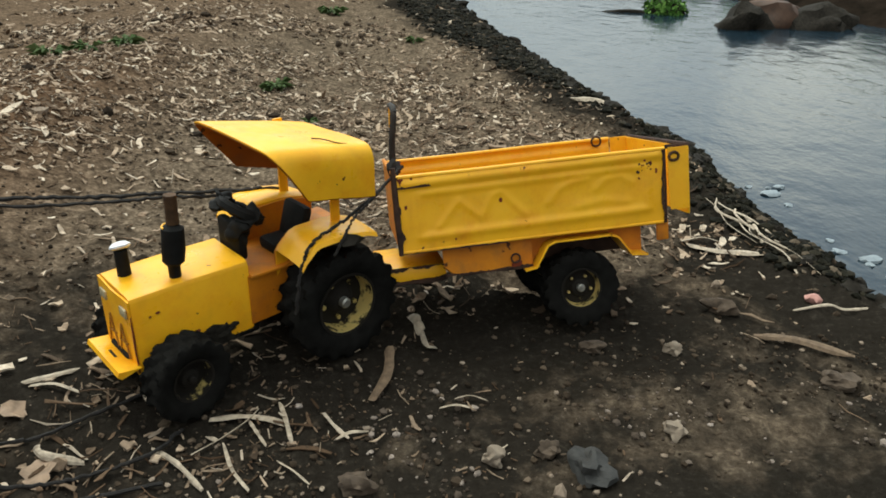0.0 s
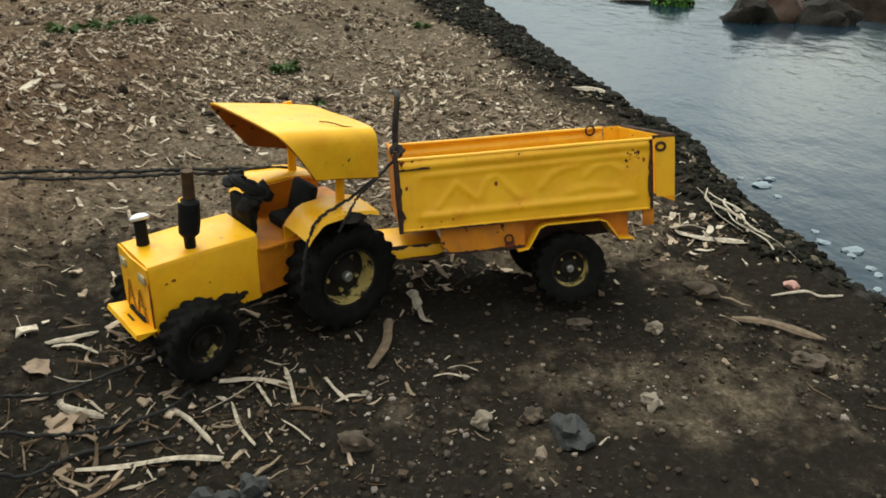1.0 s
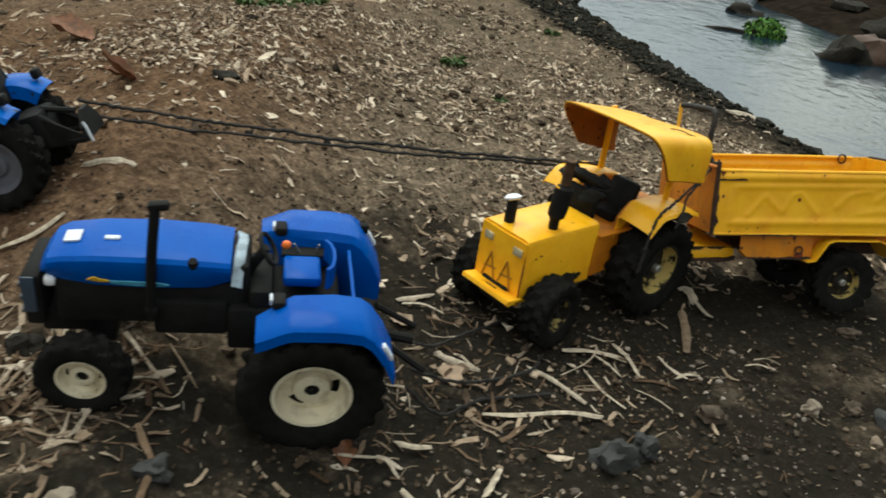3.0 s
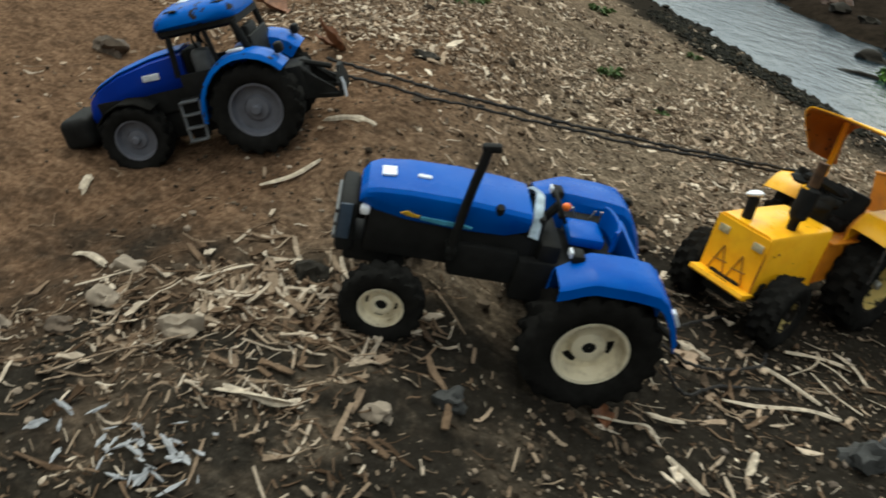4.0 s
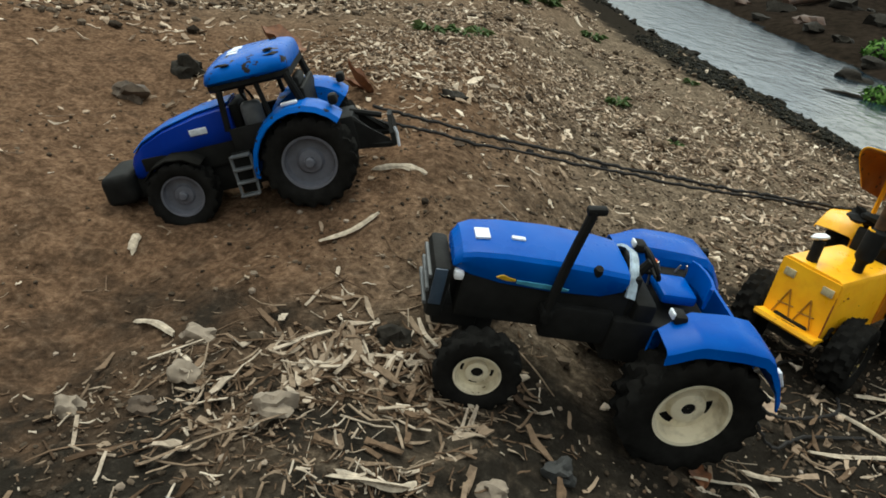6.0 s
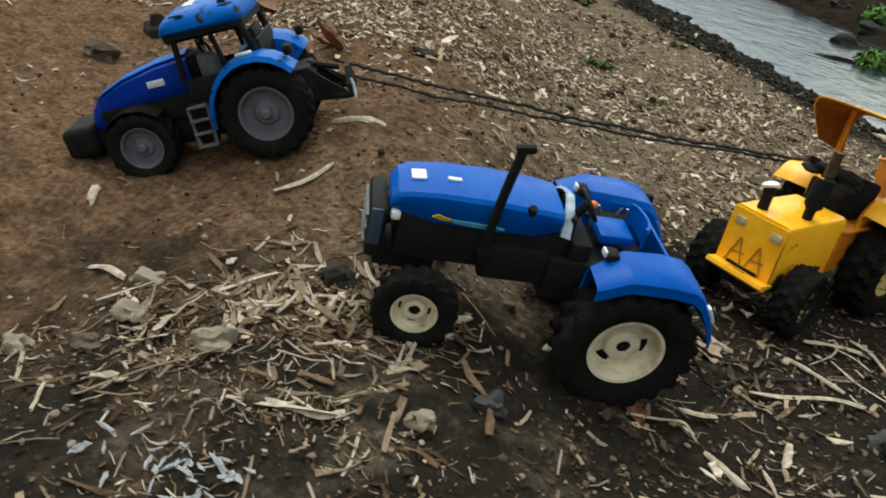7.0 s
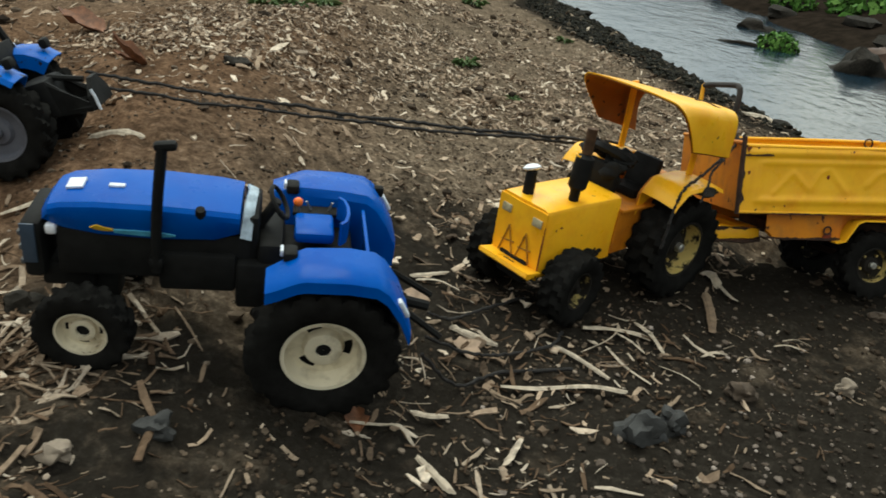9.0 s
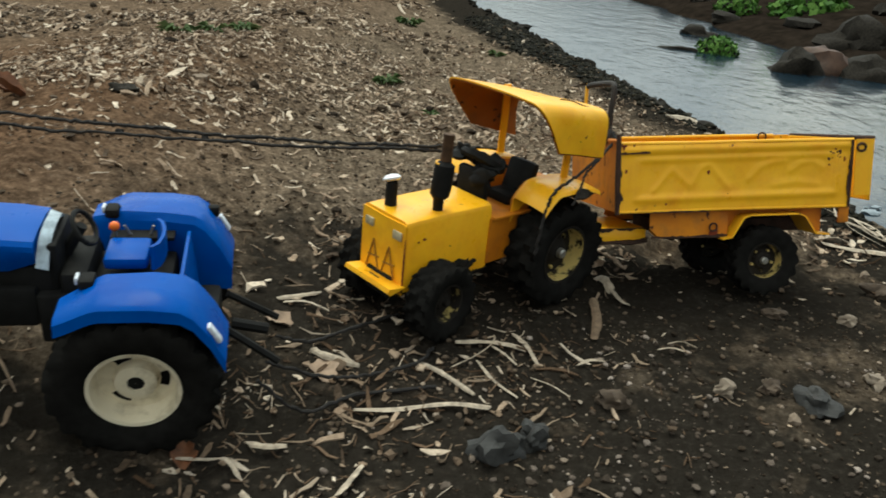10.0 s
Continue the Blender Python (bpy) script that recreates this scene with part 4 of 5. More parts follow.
    part("platform", one_block((0.026, 0, 0.105), (0.11, 0.082, 0.05), 0.004), BLACK, T)
    part("rear_panel", sheet([[(-0.040 - 0.0003 * k, y, z) for y in (-0.042, 0, 0.042)] for k, z in ((0, 0.150), (10, 0.125), (20, 0.095))], 0.003), BLUE, T, "blue rear panel between the mudguards")
    part("rear_body", one_block((-0.050, 0, 0.078), (0.04, 0.06, 0.04), 0.005), BLACK, T)
    # added black block standing in for the dark gap between cowl and seat
    part("dark_gap_filler", one_block((0.050, 0.0, 0.132), (0.024, 0.074, 0.036), 0.006), BLACK, T)
    seat = part("seat", one_block((0.010, -0.003, 0.148), (0.038, 0.042, 0.012), 0.004), BLUE, T, "small blue seat pad")
    part("backrest", sheet([[(-0.012 - 0.010 * math.cos(q * 1.4), -0.003 + 0.027 * math.sin(q * 1.4), z) for z in (0.146, 0.158, 0.170)] for q in (-1.0, -0.6, -0.2, 0.2, 0.6, 1.0)], 0.003), BLUE, seat)
    part("lever", tube([(0.022, -0.034, 0.13), (0.026, -0.034, 0.156)], 0.0014, 6), STEEL, T)
    part("lever_knob", lump(3, 0.005, 0.005, 0.005, 0.05), AMBER, T, "orange lever knob", Matrix.Translation((0.026, -0.034, 0.159)))
    part("lever_plate", one_block((0.002, -0.040, 0.146), (0.058, 0.016, 0.004), 0.001), BLACK, T)
    for x, lean in ((0.012, 0.006), (-0.004, -0.004), (-0.018, 0.003)):
        part("lever", tube([(x, -0.039, 0.146), (x + lean, -0.038, 0.158)], 0.0012, 6), STEEL, T)
    part("steering_column", tube([(0.062, 0, 0.150), (0.046, 0, 0.178)], 0.005, 8), BLACK, T)
    for s in (1, -1):
        prof = [(0.052, 0.148), (0.042, 0.152), (0.030, 0.158), (0.024, 0.1605), (0.018, 0.162), (-0.020, 0.162), (-0.044, 0.159), (-0.054, 0.152), (-0.068, 0.132), (-0.079, 0.108)]
        grid = []
        for x, z in prof:
            e = 0.018 * min(1.0, max(0.0, (x - 0.010) / 0.042))
            grid.append([(x, s * (0.048 + e), max(0.080, z - 0.085)), (x, s * (0.050 + e), z - 0.006), (x, s * (0.055 + e), z), (x, s * 0.078, z), (x, s * 0.101, z - 0.0012), (x, s * 0.1055, z - 0.004), (x, s * 0.107, z - 0.014)])
        f = part("fender", sheet(grid, 0.0022), BLUE, T, "blue plastic mudguard")
        part("fender_lamp", one_block((0.032, s * 0.064, 0.160), (0.013, 0.018, 0.010), 0.003), BLACK, f, "black lamp housing")
        if s < 0:
            part("tail_lamp", one_block((-0.060, s * 0.094, 0.146), (0.012, 0.010, 0.012), 0.003), BLACK, f)
        part("tail_lens", one_block((-0.0705, s * 0.099, 0.1300), (0.004, 0.008, 0.019), 0.0012, m=Matrix.Rotation(radians(30), 4, "Y")), LABEL, f, "pale cyan tail lamp lens")
        part("lamp_lens", one_block((0.0395, s * 0.064, 0.1625), (0.003, 0.011, 0.007), 0.0012), LABEL, f, "small white lamp lens")
        wheel(T, "front_wheel", (0.209, s * 0.070, 0.074), 0.043, 0.028, 0.0225, CREAM, s, 16, 4, 0.009, 0.010, "black front tyre with cream rim", CREAM, 12, -6, 0.0062)
        wheel(T, "rear_wheel", (-0.003, s * 0.084, 0.072), 0.073, 0.046, 0.0385, CREAM, s, 18, 3, 0.014, 0.019, "large black rear tyre with cream rim", CREAM, 75, 0, 0.0075)
    part("front_axle", tube([(0.209, -0.055, 0.074), (0.209, 0.055, 0.074)], 0.006, 8), BLACK, T)
    part("axle_mount", one_block((0.205, 0, 0.080), (0.03, 0.03, 0.03), 0.004), BLACK, T)
    part("rear_axle", tube([(-0.003, -0.055, 0.072), (-0.003, 0.055, 0.072)], 0.012, 10), BLACK, T)
    part("hitch", tube([(-0.08, 0, 0.07), (-0.115, 0, 0.062)], 0.006, 8), BLACK, T)
    for y in (-0.03, 0.03):
        part("lift_arm", tube([(-0.075, y, 0.085), (-0.125, y * 1.25, 0.05)], 0.0038, 6), BLACK, T)


small_blue_tractor()


# ---- large blue tractor with a cab ----
def cab_tractor():
    T = thing("toy_tractor", pose(-1.015, 0.774, 0.128, 0, 24, 193), "blue plastic toy tractor with a cab, muddy roof", "toy tractor", "toy tractors")
    hood = part("hood", loft([shell(0.092, 0.040, 0.090, 0.040, 0.070), shell(0.14, 0.040, 0.086, 0.040, 0.066), shell(0.19, 0.037, 0.076, 0.033, 0.058), shell(0.225, 0.033, 0.063, 0.020, 0.046), shell(0.243, 0.028, 0.050, 0.014, 0.034), shell(0.250, 0.022, 0.038, 0.014, 0.028)]), BLUE_SHADED, T, "sloping blue bonnet, sides painted dark as in shade")
    # lighter blue sheet paints the bonnet top as lit
    part("hood_top", sheet([[(x, y, z + 0.0016 - 30 * y * y * 0.12) for y in (-0.024, -0.012, 0, 0.012, 0.024)] for x, z in ((0.094, 0.0905), (0.14, 0.0865), (0.19, 0.0765), (0.225, 0.0635), (0.241, 0.052))], 0.0016), BLUE_MUD, hood)
    for s in (1, -1):
        part("badge", one_block((0.140, s * 0.0402, 0.064), (0.024, 0.002, 0.009), 0.0008), LABEL, hood, "small pale badge")
        part("side_grille", one_block((0.205, s * 0.0335, 0.034), (0.05, 0.004, 0.018), 0.001), BLACK, hood)
    part("engine_block", one_block((0.152, 0, 0.027), (0.122, 0.068, 0.036), 0.004), BLACK, T)
    part("ballast", one_block((0.274, 0, 0.008), (0.044, 0.086, 0.044), 0.010, 3), BLACK, T, "black front ballast block")
    part("ballast_mount", one_block((0.24, 0, 0.0), (0.05, 0.04, 0.03), 0.004), BLACK, T)
    part("chassis", one_block((0.11, 0, -0.004), (0.24, 0.056, 0.05), 0.005), BLACK, T)
    part("cab_floor", one_block((0.042, 0, 0.024), (0.105, 0.10, 0.03), 0.004), BLACK, T)
    section = ((-0.066, 0.121), (-0.074, 0.127), (-0.073, 0.135), (-0.064, 0.1425), (-0.040, 0.1475), (0.0, 0.149), (0.040, 0.1475), (0.064, 0.1425), (0.073, 0.135), (0.074, 0.127), (0.066, 0.121))
    stations = ((-0.006, 0.70, 0.70), (-0.003, 0.86, 0.84), (0.002, 0.96, 0.95), (0.012, 1.0, 1.0), (0.045, 1.02, 1.03), (0.078, 1.0, 1.0), (0.092, 0.97, 0.90), (0.101, 0.90, 0.70), (0.105, 0.80, 0.45))
    part("roof", loft([[(x, y * k, 0.121 + (z - 0.121) * h) for y, z in section] for x, k, h in stations]), BLUE_MUD, T, "blue cab roof splashed with mud", angle=60)
    rf = part("roof_rim", loft([[(x, y * k, z) for y, z in ((-0.064, 0.112), (-0.070, 0.116), (-0.070, 0.122), (0.070, 0.122), (0.070, 0.116), (0.064, 0.112))] for x, k in ((-0.006, 0.86), (0.006, 0.98), (0.092, 0.98), (0.102, 0.86))]), BLACK, T)
    for k in range(4):
        part("roof_sticker", one_block((0.070 - 0.002 * (k % 2), -0.026 + 0.015 * k, 0.1492 - 6 * (-0.026 + 0.015 * k) ** 2 * 0.3), (0.014, 0.012, 0.0022), 0.0008), LABEL, rf, "pale worn roof sticker")
    for k, (x, y, r) in enumerate(((0.012, 0.055, 0.010), (0.016, 0.045, 0.007), (0.078, 0.056, 0.008), (0.070, 0.064, 0.006), (0.04, 0.060, 0.004), (0.02, -0.03, 0.005))):
        part("mud_splash", lump(60 + k, r, r * 0.8, 0.0016, 0.5), MUD, rf, "", Matrix.Translation((x, y, 0.1482 - 0.0050 * (abs(y) > 0.05))))
    for s in (1, -1):
        for p, q, r in (((0.096, 0.056, 0.06), (0.088, 0.064, 0.118), 0.0042), ((0.030, 0.060, 0.03), (0.040, 0.064, 0.118), 0.0036), ((-0.016, 0.054, 0.05), (0.000, 0.062, 0.118), 0.0052)):
            part("cab_pillar", tube([(p[0], s * p[1], p[2]), (q[0], s * q[1], q[2])], r, 7), BLACK, T)
        part("door_panel", one_block((0.066, s * 0.058, 0.045), (0.056, 0.004, 0.034), 0.002), BLACK, T)
        arc = [radians(a) for a in (40, 52, 66, 80, 95, 110, 125, 140, 155, 170, 182)]
        grid = []
        for a in arc:
            c, d = math.cos(a), math.sin(a)
            lift = 0.004 * max(0.0, d)
            grid.append([(-c * 0.052, s * 0.036, d * 0.052 + lift), (-c * 0.068, s * 0.038, d * 0.070 + lift), (-c * 0.072, s * 0.046, d * 0.074 + lift), (-c * 0.073, s * 0.066, d * 0.076 + lift), (-c * 0.071, s * 0.086, d * 0.074 + lift), (-c * 0.066, s * 0.090, d * 0.068 + lift)])
        f = part("fender", sheet(grid, 0.0022), BLUE_MUD, T, "rounded blue rear mudguard")
        part("fender_handle", one_block((0.004, s * 0.074, 0.0815), (0.022, 0.008, 0.004), 0.0015), LABEL, f)
        part("fender_lamp", one_block((-0.050, s * 0.062, 0.072), (0.012, 0.018, 0.014), 0.004), BLACK, f)
        arc2 = [radians(a) for a in (35, 60, 85, 110, 135)]
        part("front_fender", sheet([[(0.181 + math.cos(a) * 0.053, s * y, -0.010 + math.sin(a) * 0.053) for y in (0.036, 0.054, 0.072)] for a in arc2], 0.002), RUBBER, T)
        wheel(T, "front_wheel", (0.181, s * 0.056, -0.010), 0.048, 0.034, 0.0285, GREY_RIM, s, 16, 0, 0.010, 0.010, "muddy black front tyre with grey rim", GREY_RIM)
        wheel(T, "rear_wheel", (0.0, s * 0.064, 0.0), 0.063, 0.044, 0.036, GREY_RIM, s, 18, 0, 0.012, 0.012, "muddy black rear tyre with grey rim", GREY_RIM)
        st = part("step_ladder", tube([(0.100, s * 0.074, 0.030), (0.098, s * 0.084, -0.022)], 0.0022, 6), SEAT_GREY, T, "grey plastic step ladder")
        part("rail", tube([(0.073, s * 0.074, 0.028), (0.075, s * 0.084, -0.024)], 0.0022, 6), SEAT_GREY, st)
        for k in range(4):
            z = 0.029 - 0.0172 * k
            part("step", one_block((0.0868, s * (0.0745 + 0.0030 * k), z), (0.026, 0.012, 0.003), 0.001), SEAT_GREY, st)
        part("step_back", one_block((0.0868, s * 0.066, 0.004), (0.026, 0.004, 0.056), 0.001), BLACK, st)
    part("seat", one_block((0.018, 0, 0.052), (0.036, 0.042, 0.014), 0.005), SEAT_GREY, T, "grey driver seat")
    part("backrest", one_block((-0.002, 0, 0.078), (0.012, 0.050, 0.050), 0.005), BLACK, T)
    part("side_seat", one_block((0.062, 0.036, 0.066), (0.028, 0.020, 0.045), 0.008, 3), SEAT_GREY, T)
    part("steering_wheel", tube(smooth_path([(0.072 + 0.006 * math.sin(q), 0.016 * math.cos(q), 0.088 + 0.015 * math.sin(q)) for q in (k * math.pi / 6 for k in range(13))], 2), 0.0020, 6), BLACK, T)
    part("dashboard", one_block((0.088, 0, 0.070), (0.016, 0.06, 0.036), 0.004), BLACK, T)
    part("rear_axle", tube([(0, -0.05, 0), (0, 0.05, 0)], 0.014, 10), BLACK, T)
    part("front_axle", tube([(0.181, -0.05, -0.010), (0.181, 0.05, -0.010)], 0.008, 8), BLACK, T)
    part("rear_window_frame", one_block((-0.012, 0, 0.072), (0.006, 0.10, 0.040), 0.002), BLACK, T)
    part("rear_body", one_block((-0.045, 0, 0.012), (0.04, 0.06, 0.05), 0.005), BLACK, T)
    for s in (1, -1):
        part("lift_arm", tube([(-0.055, s * 0.022, -0.006), (-0.112, s * 0.030, -0.014)], 0.0046, 7), BLACK, T)
        part("lift_link", tube([(-0.060, s * 0.024, 0.034), (-0.100, s * 0.028, -0.010)], 0.0032, 6), BLACK, T)
        part("lift_plate", sheet([[(-0.056, s * 0.026, 0.036), (-0.056, s * 0.026, 0.012), (-0.056, s * 0.026, -0.012)], [(-0.078, s * 0.028, 0.018), (-0.078, s * 0.028, 0.002), (-0.078, s * 0.028, -0.014)], [(-0.106, s * 0.030, -0.006), (-0.106, s * 0.030, -0.011), (-0.106, s * 0.030, -0.018)]], 0.003), BLACK, T)
    part("top_link", tube([(-0.058, 0, 0.036), (-0.100, 0, 0.020)], 0.0042, 7), BLACK, T)
    part("hitch_plate", loft([[(-0.108 - t, y * k, z * k - 0.002) for y, z in ((-0.036, -0.014), (0.036, -0.014), (0.034, 0.004), (0.012, 0.024), (-0.012, 0.024), (-0.034, 0.004))] for t, k in ((0, 1), (0.006, 0.96))]), BLACK, T, "black three-point hitch plate")
    part("plate_edge", tube([(-0.116, 0.034, -0.018), (-0.118, 0.038, 0.002), (-0.116, 0.036, 0.010)], 0.002, 6), LABEL, T)


cab_tractor()


# ---- cords ----
def cord(pts, r, label, sag=0.0, twist=0.0, seed=1, kind="cord"):
    rnd = random.Random(seed)
    p = smooth_path(pts, 10)
    q = [v + Vector((rnd.uniform(-1, 1), rnd.uniform(-1, 1), rnd.uniform(-1, 1))) * r * 0.5 for v in p]
    single(kind, tube(q, r, 6, rough=0.22), CORD, Matrix(), label, "cord", "black tow cords")


HOOK = Vector((-0.955, 0.835, 0.172))
POST = Vector((-0.206, 0.958, 0.172))


def strand(a, b, low, wave, seed):
    rnd = random.Random(seed)
    out = []
    for k in range(11):
        t = k / 10
        p = Vector(a).lerp(Vector(b), t)
        p.z -= low * 4 * t * (1 - t)
        if 0 < k < 10:
            p += Vector((0, rnd.uniform(-1, 1), rnd.uniform(-1, 1))) * wave
        out.append(p)
    return out


cord(strand(HOOK + Vector((-0.006, 0.016, 0.008)), POST + Vector((0, 0, 0.004)), 0.010, 0.0016, 1), 0.0026, "taut frayed black tow cord between two toy tractors", seed=1)
cord(strand(HOOK + Vector((0.0, -0.005, -0.006)), POST + Vector((0.004, -0.002, -0.002)), 0.006, 0.002, 2), 0.0024, "second frayed black cord beside the tow cord", seed=2)
for k, t in enumerate((0.31, 0.46, 0.86)):
    p = HOOK.lerp(POST, t) - Vector((0, -0.012 * (1 - t), 0.011 * 4 * t * (1 - t)))
    single("cord_knot", lump(80 + k, 0.007, 0.0034, 0.0036, 0.5), CORD, Matrix.Translation(p), "frayed black knot on the tow cord", "knot", "cord knots")
cord([(-0.044, 0.918, 0.226), (-0.068, 0.890, 0.205), (-0.100, 0.850, 0.186), (-0.118, 0.822, 0.180), (-0.130, 0.806, 0.176), (-0.140, 0.790, 0.163), (-0.146, 0.776, 0.135), (-0.150, 0.768, 0.10)], 0.0020, "black cord hanging over the yellow mudguard", seed=3)
cord([(-0.044, 0.920, 0.224), (-0.060, 0.900, 0.212), (-0.080, 0.868, 0.196), (-0.094, 0.846, 0.186), (-0.100, 0.820, 0.176), (-0.110, 0.800, 0.158)], 0.0016, "thin black cord tied to the trailer bar", seed=4)
for k, pts in enumerate((((-0.425, 0.585), (-0.40, 0.640), (-0.36, 0.690), (-0.31, 0.735)), ((-0.42, 0.53), (-0.37, 0.57), (-0.33, 0.60), (-0.28, 0.63), (-0.26, 0.68)), ((-0.42, 0.50), (-0.38, 0.52), (-0.33, 0.565), (-0.25, 0.60)))):
    zs = (0.055, 0.012, 0.006, 0.006, 0.006)
    cord([(x, y, rest(x, y, z)) for (x, y), z in zip(pts, zs)], 0.0021, "black cord lying on the soil behind the tractor", seed=10 + k)


# ---- litter of the bank ----
def fringe(x, y, lo, hi):
    """Thins the litter out towards the outer side of its stretch."""
    k = 0.12 * (hi[1] - lo[1])
    wob = 0.9 * k * lattice(x * 1.3 / k + 3, y * 1.3 / k)
    return ease((x - lo[0] + wob) / k) * ease((hi[1] - y + wob) / (2 * k))


def ribbons(name, mat, n, seed, weight, length, width, label, curl=0.25, tilt=0.18, lo=(-1.65, 0.05), hi=(0.72, 3.4), lift=0.0015):
    """Many flat, slightly bent stalks lying over the soil, in one mesh."""
    R = np.random.RandomState(seed)
    xs, ys = np.empty(0), np.empty(0)
    while len(xs) < n:
        x, y = R.uniform(lo[0], hi[0], n * 4), lo[1] + (hi[1] - lo[1]) * R.rand(n * 4) ** 1.35
        ok = (R.rand(n * 4) < weight(x, y) * fringe(x, y, lo, hi)) & (x < shore(y) - 0.05)
        xs, ys = np.append(xs, x[ok]), np.append(ys, y[ok])
    xs, ys = xs[:n], ys[:n]
    ln = length[0] + (length[1] - length[0]) * R.rand(n) ** 2.2
    wd = width[0] + (width[1] - width[0]) * R.rand(n) ** 1.8
    yaw = R.uniform(0, math.pi, n)
    bend = R.normal(0, curl, n)
    st = 4
    V = np.zeros((n, st, 4, 3))
    px, py = xs.copy(), ys.copy()
    up = np.abs(R.normal(0, tilt, n)) * R.choice((-1, 1), n)
    base = R.uniform(0.0, 0.006, n) * (R.rand(n) < 0.4)
    for s in range(st):
        a = yaw + bend * (s - 1.5)
        if s:
            px, py = px + np.cos(a) * ln / (st - 1), py + np.sin(a) * ln / (st - 1)
        z = height(px, py) + lift + base + np.maximum(0, up * (s - 1.5) / 1.5) * ln * 0.5
        w = wd * (R.uniform(0.55, 1.0, n) if s in (0, st - 1) else 1.0) * R.uniform(0.75, 1.15, n) / 2
        ox, oy = -np.sin(a) * w, np.cos(a) * w
        th = np.maximum(0.0006, w * 0.40)
        rollz = R.normal(0, 0.35, n) * w
        for c, (sg, zz) in enumerate(((1, 1), (-1, 1), (-1, -1), (1, -1))):
            V[:, s, c] = np.stack((px + ox * sg, py + oy * sg, z + th * zz * 0.6 + rollz * sg), -1)
    F = []
    for s in range(st - 1):
        for c in range(4):
            d = (c + 1) % 4
            F.append((s * 4 + c, s * 4 + d, s * 4 + 4 + d, s * 4 + 4 + c))
    F += [(3, 2, 1, 0), (12, 13, 14, 15)]
    F = np.array(F)
    mesh_from(name, V.reshape(-1, 3), (F[None] + (np.arange(n) * 16)[:, None, None]).reshape(-1, 4), mat, label, False)


def mesh_from(name, verts, faces, mat, label, smooth):
    me = bpy.data.meshes.new(name)
    k = faces.shape[1]
    me.vertices.add(len(verts))
    me.vertices.foreach_set("co", verts.astype(np.float32).ravel())
    me.loops.add(faces.size)
    me.loops.foreach_set("vertex_index", faces.ravel().astype(np.int32))
    me.polygons.add(len(faces))
    me.polygons.foreach_set("loop_start", np.arange(0, faces.size, k, dtype=np.int32))
    me.polygons.foreach_set("use_smooth", np.full(len(faces), smooth))
    me.update(calc_edges=True)
    me.materials.append(mat)
    tagged(new(name, me), label, name.replace("_", " "), kind="stuff")


def crumbs(name, mat, n, seed, weight, size, label, lo=(-1.65, 0.05), hi=(0.72, 3.2), power=3.0):
    """Many uneven crumbs of soil or gravel in one mesh."""
    R = np.random.RandomState(seed)
    bm = bmesh.new()
    bmesh.ops.create_icosphere(bm, subdivisions=1, radius=1.0)
    unit = np.array([v.co[:] for v in bm.verts])
    tri = np.array([[v.index for v in f.verts] for f in bm.faces])
    bm.free()
    xs, ys = np.empty(0), np.empty(0)
    while len(xs) < n:
        x, y = R.uniform(lo[0], hi[0], n * 4), lo[1] + (hi[1] - lo[1]) * R.rand(n * 4) ** 1.5
        ok = (R.rand(n * 4) < weight(x, y) * fringe(x, y, lo, hi)) & (x < shore(y) - 0.02)
        xs, ys = np.append(xs, x[ok]), np.append(ys, y[ok])
    xs, ys = xs[:n], ys[:n]
    r = size[0] + (size[1] - size[0]) * R.rand(n) ** power
    s = r[:, None] * R.uniform(0.65, 1.25, (n, 3)) * np.array((1, 1, 0.72))
    V = unit[None] * s[:, None] * R.uniform(0.72, 1.25, (n, len(unit), 1))
    a = R.uniform(0, 6.3, n)
    c, d = np.cos(a)[:, None], np.sin(a)[:, None]
    V = np.stack((V[..., 0] * c - V[..., 1] * d, V[..., 0] * d + V[..., 1] * c, V[..., 2]), -1)
    V += np.stack((xs, ys, height(xs, ys) + r * 0.25), -1)[:, None]
    mesh_from(name, V.reshape(-1, 3), (tri[None] + (np.arange(n) * len(unit))[:, None, None]).reshape(-1, 3), mat, label, False)


def bump2(x, y, cx, cy, sx, sy):
    return np.exp(-(((x - cx) / sx) ** 2 + ((y - cy) / sy) ** 2))


def patchy(x, y, k, seed):
    return np.clip(0.42 + 2.8 * lattice(x * k + seed, y * k + 2 * seed), 0.05, 1)


def w_pile(x, y):
    return np.clip(0.62 * bump2(x, y, -0.85, 0.31, 0.12, 0.12) + 0.9 * bump2(x, y, -0.78, 0.44, 0.09, 0.08), 0, 1) * patchy(x, y, 11, 5)


def w_bank(x, y):
    w = 0.72 * ease((y - 0.85) / 0.35) * patchy(x, y, 5, 11) + 0.55 * bump2(x, y, -0.33, 0.56, 0.18, 0.12) + 0.45 * bump2(x, y, -0.35, 0.85, 0.14, 0.22) + 0.18 * bump2(x, y, -0.42, 0.38, 0.18, 0.12) + 0.07
    w = w * (1 - 0.8 * bump2(x, y, -1.05, 0.53, 0.25, 0.12)) * (1 - 0.75 * bump2(x, y, -0.60, 0.40, 0.11, 0.13)) * (1 - 0.82 * ease((x + 0.06) / 0.15) * ease((1.34 - y) / 0.25))
    return np.clip(w, 0, 1) * (1 - 0.8 * ease((x - shore(y) + 0.28 + 0.06 * ease((y - 1.5) / 0.6) + 0.14 * ease((y - 2.4) / 1.5)) / 0.14)) * (1 - 0.45 * ease((-x - 1.1) / 0.3))


def w_chaff(x, y):
    return w_bank(x, y) * (0.15 + 0.85 * ease((y - 0.72) / 0.3)) * (1 - 0.5 * bump2(x, y, 0.0, 1.7, 0.32, 0.7))


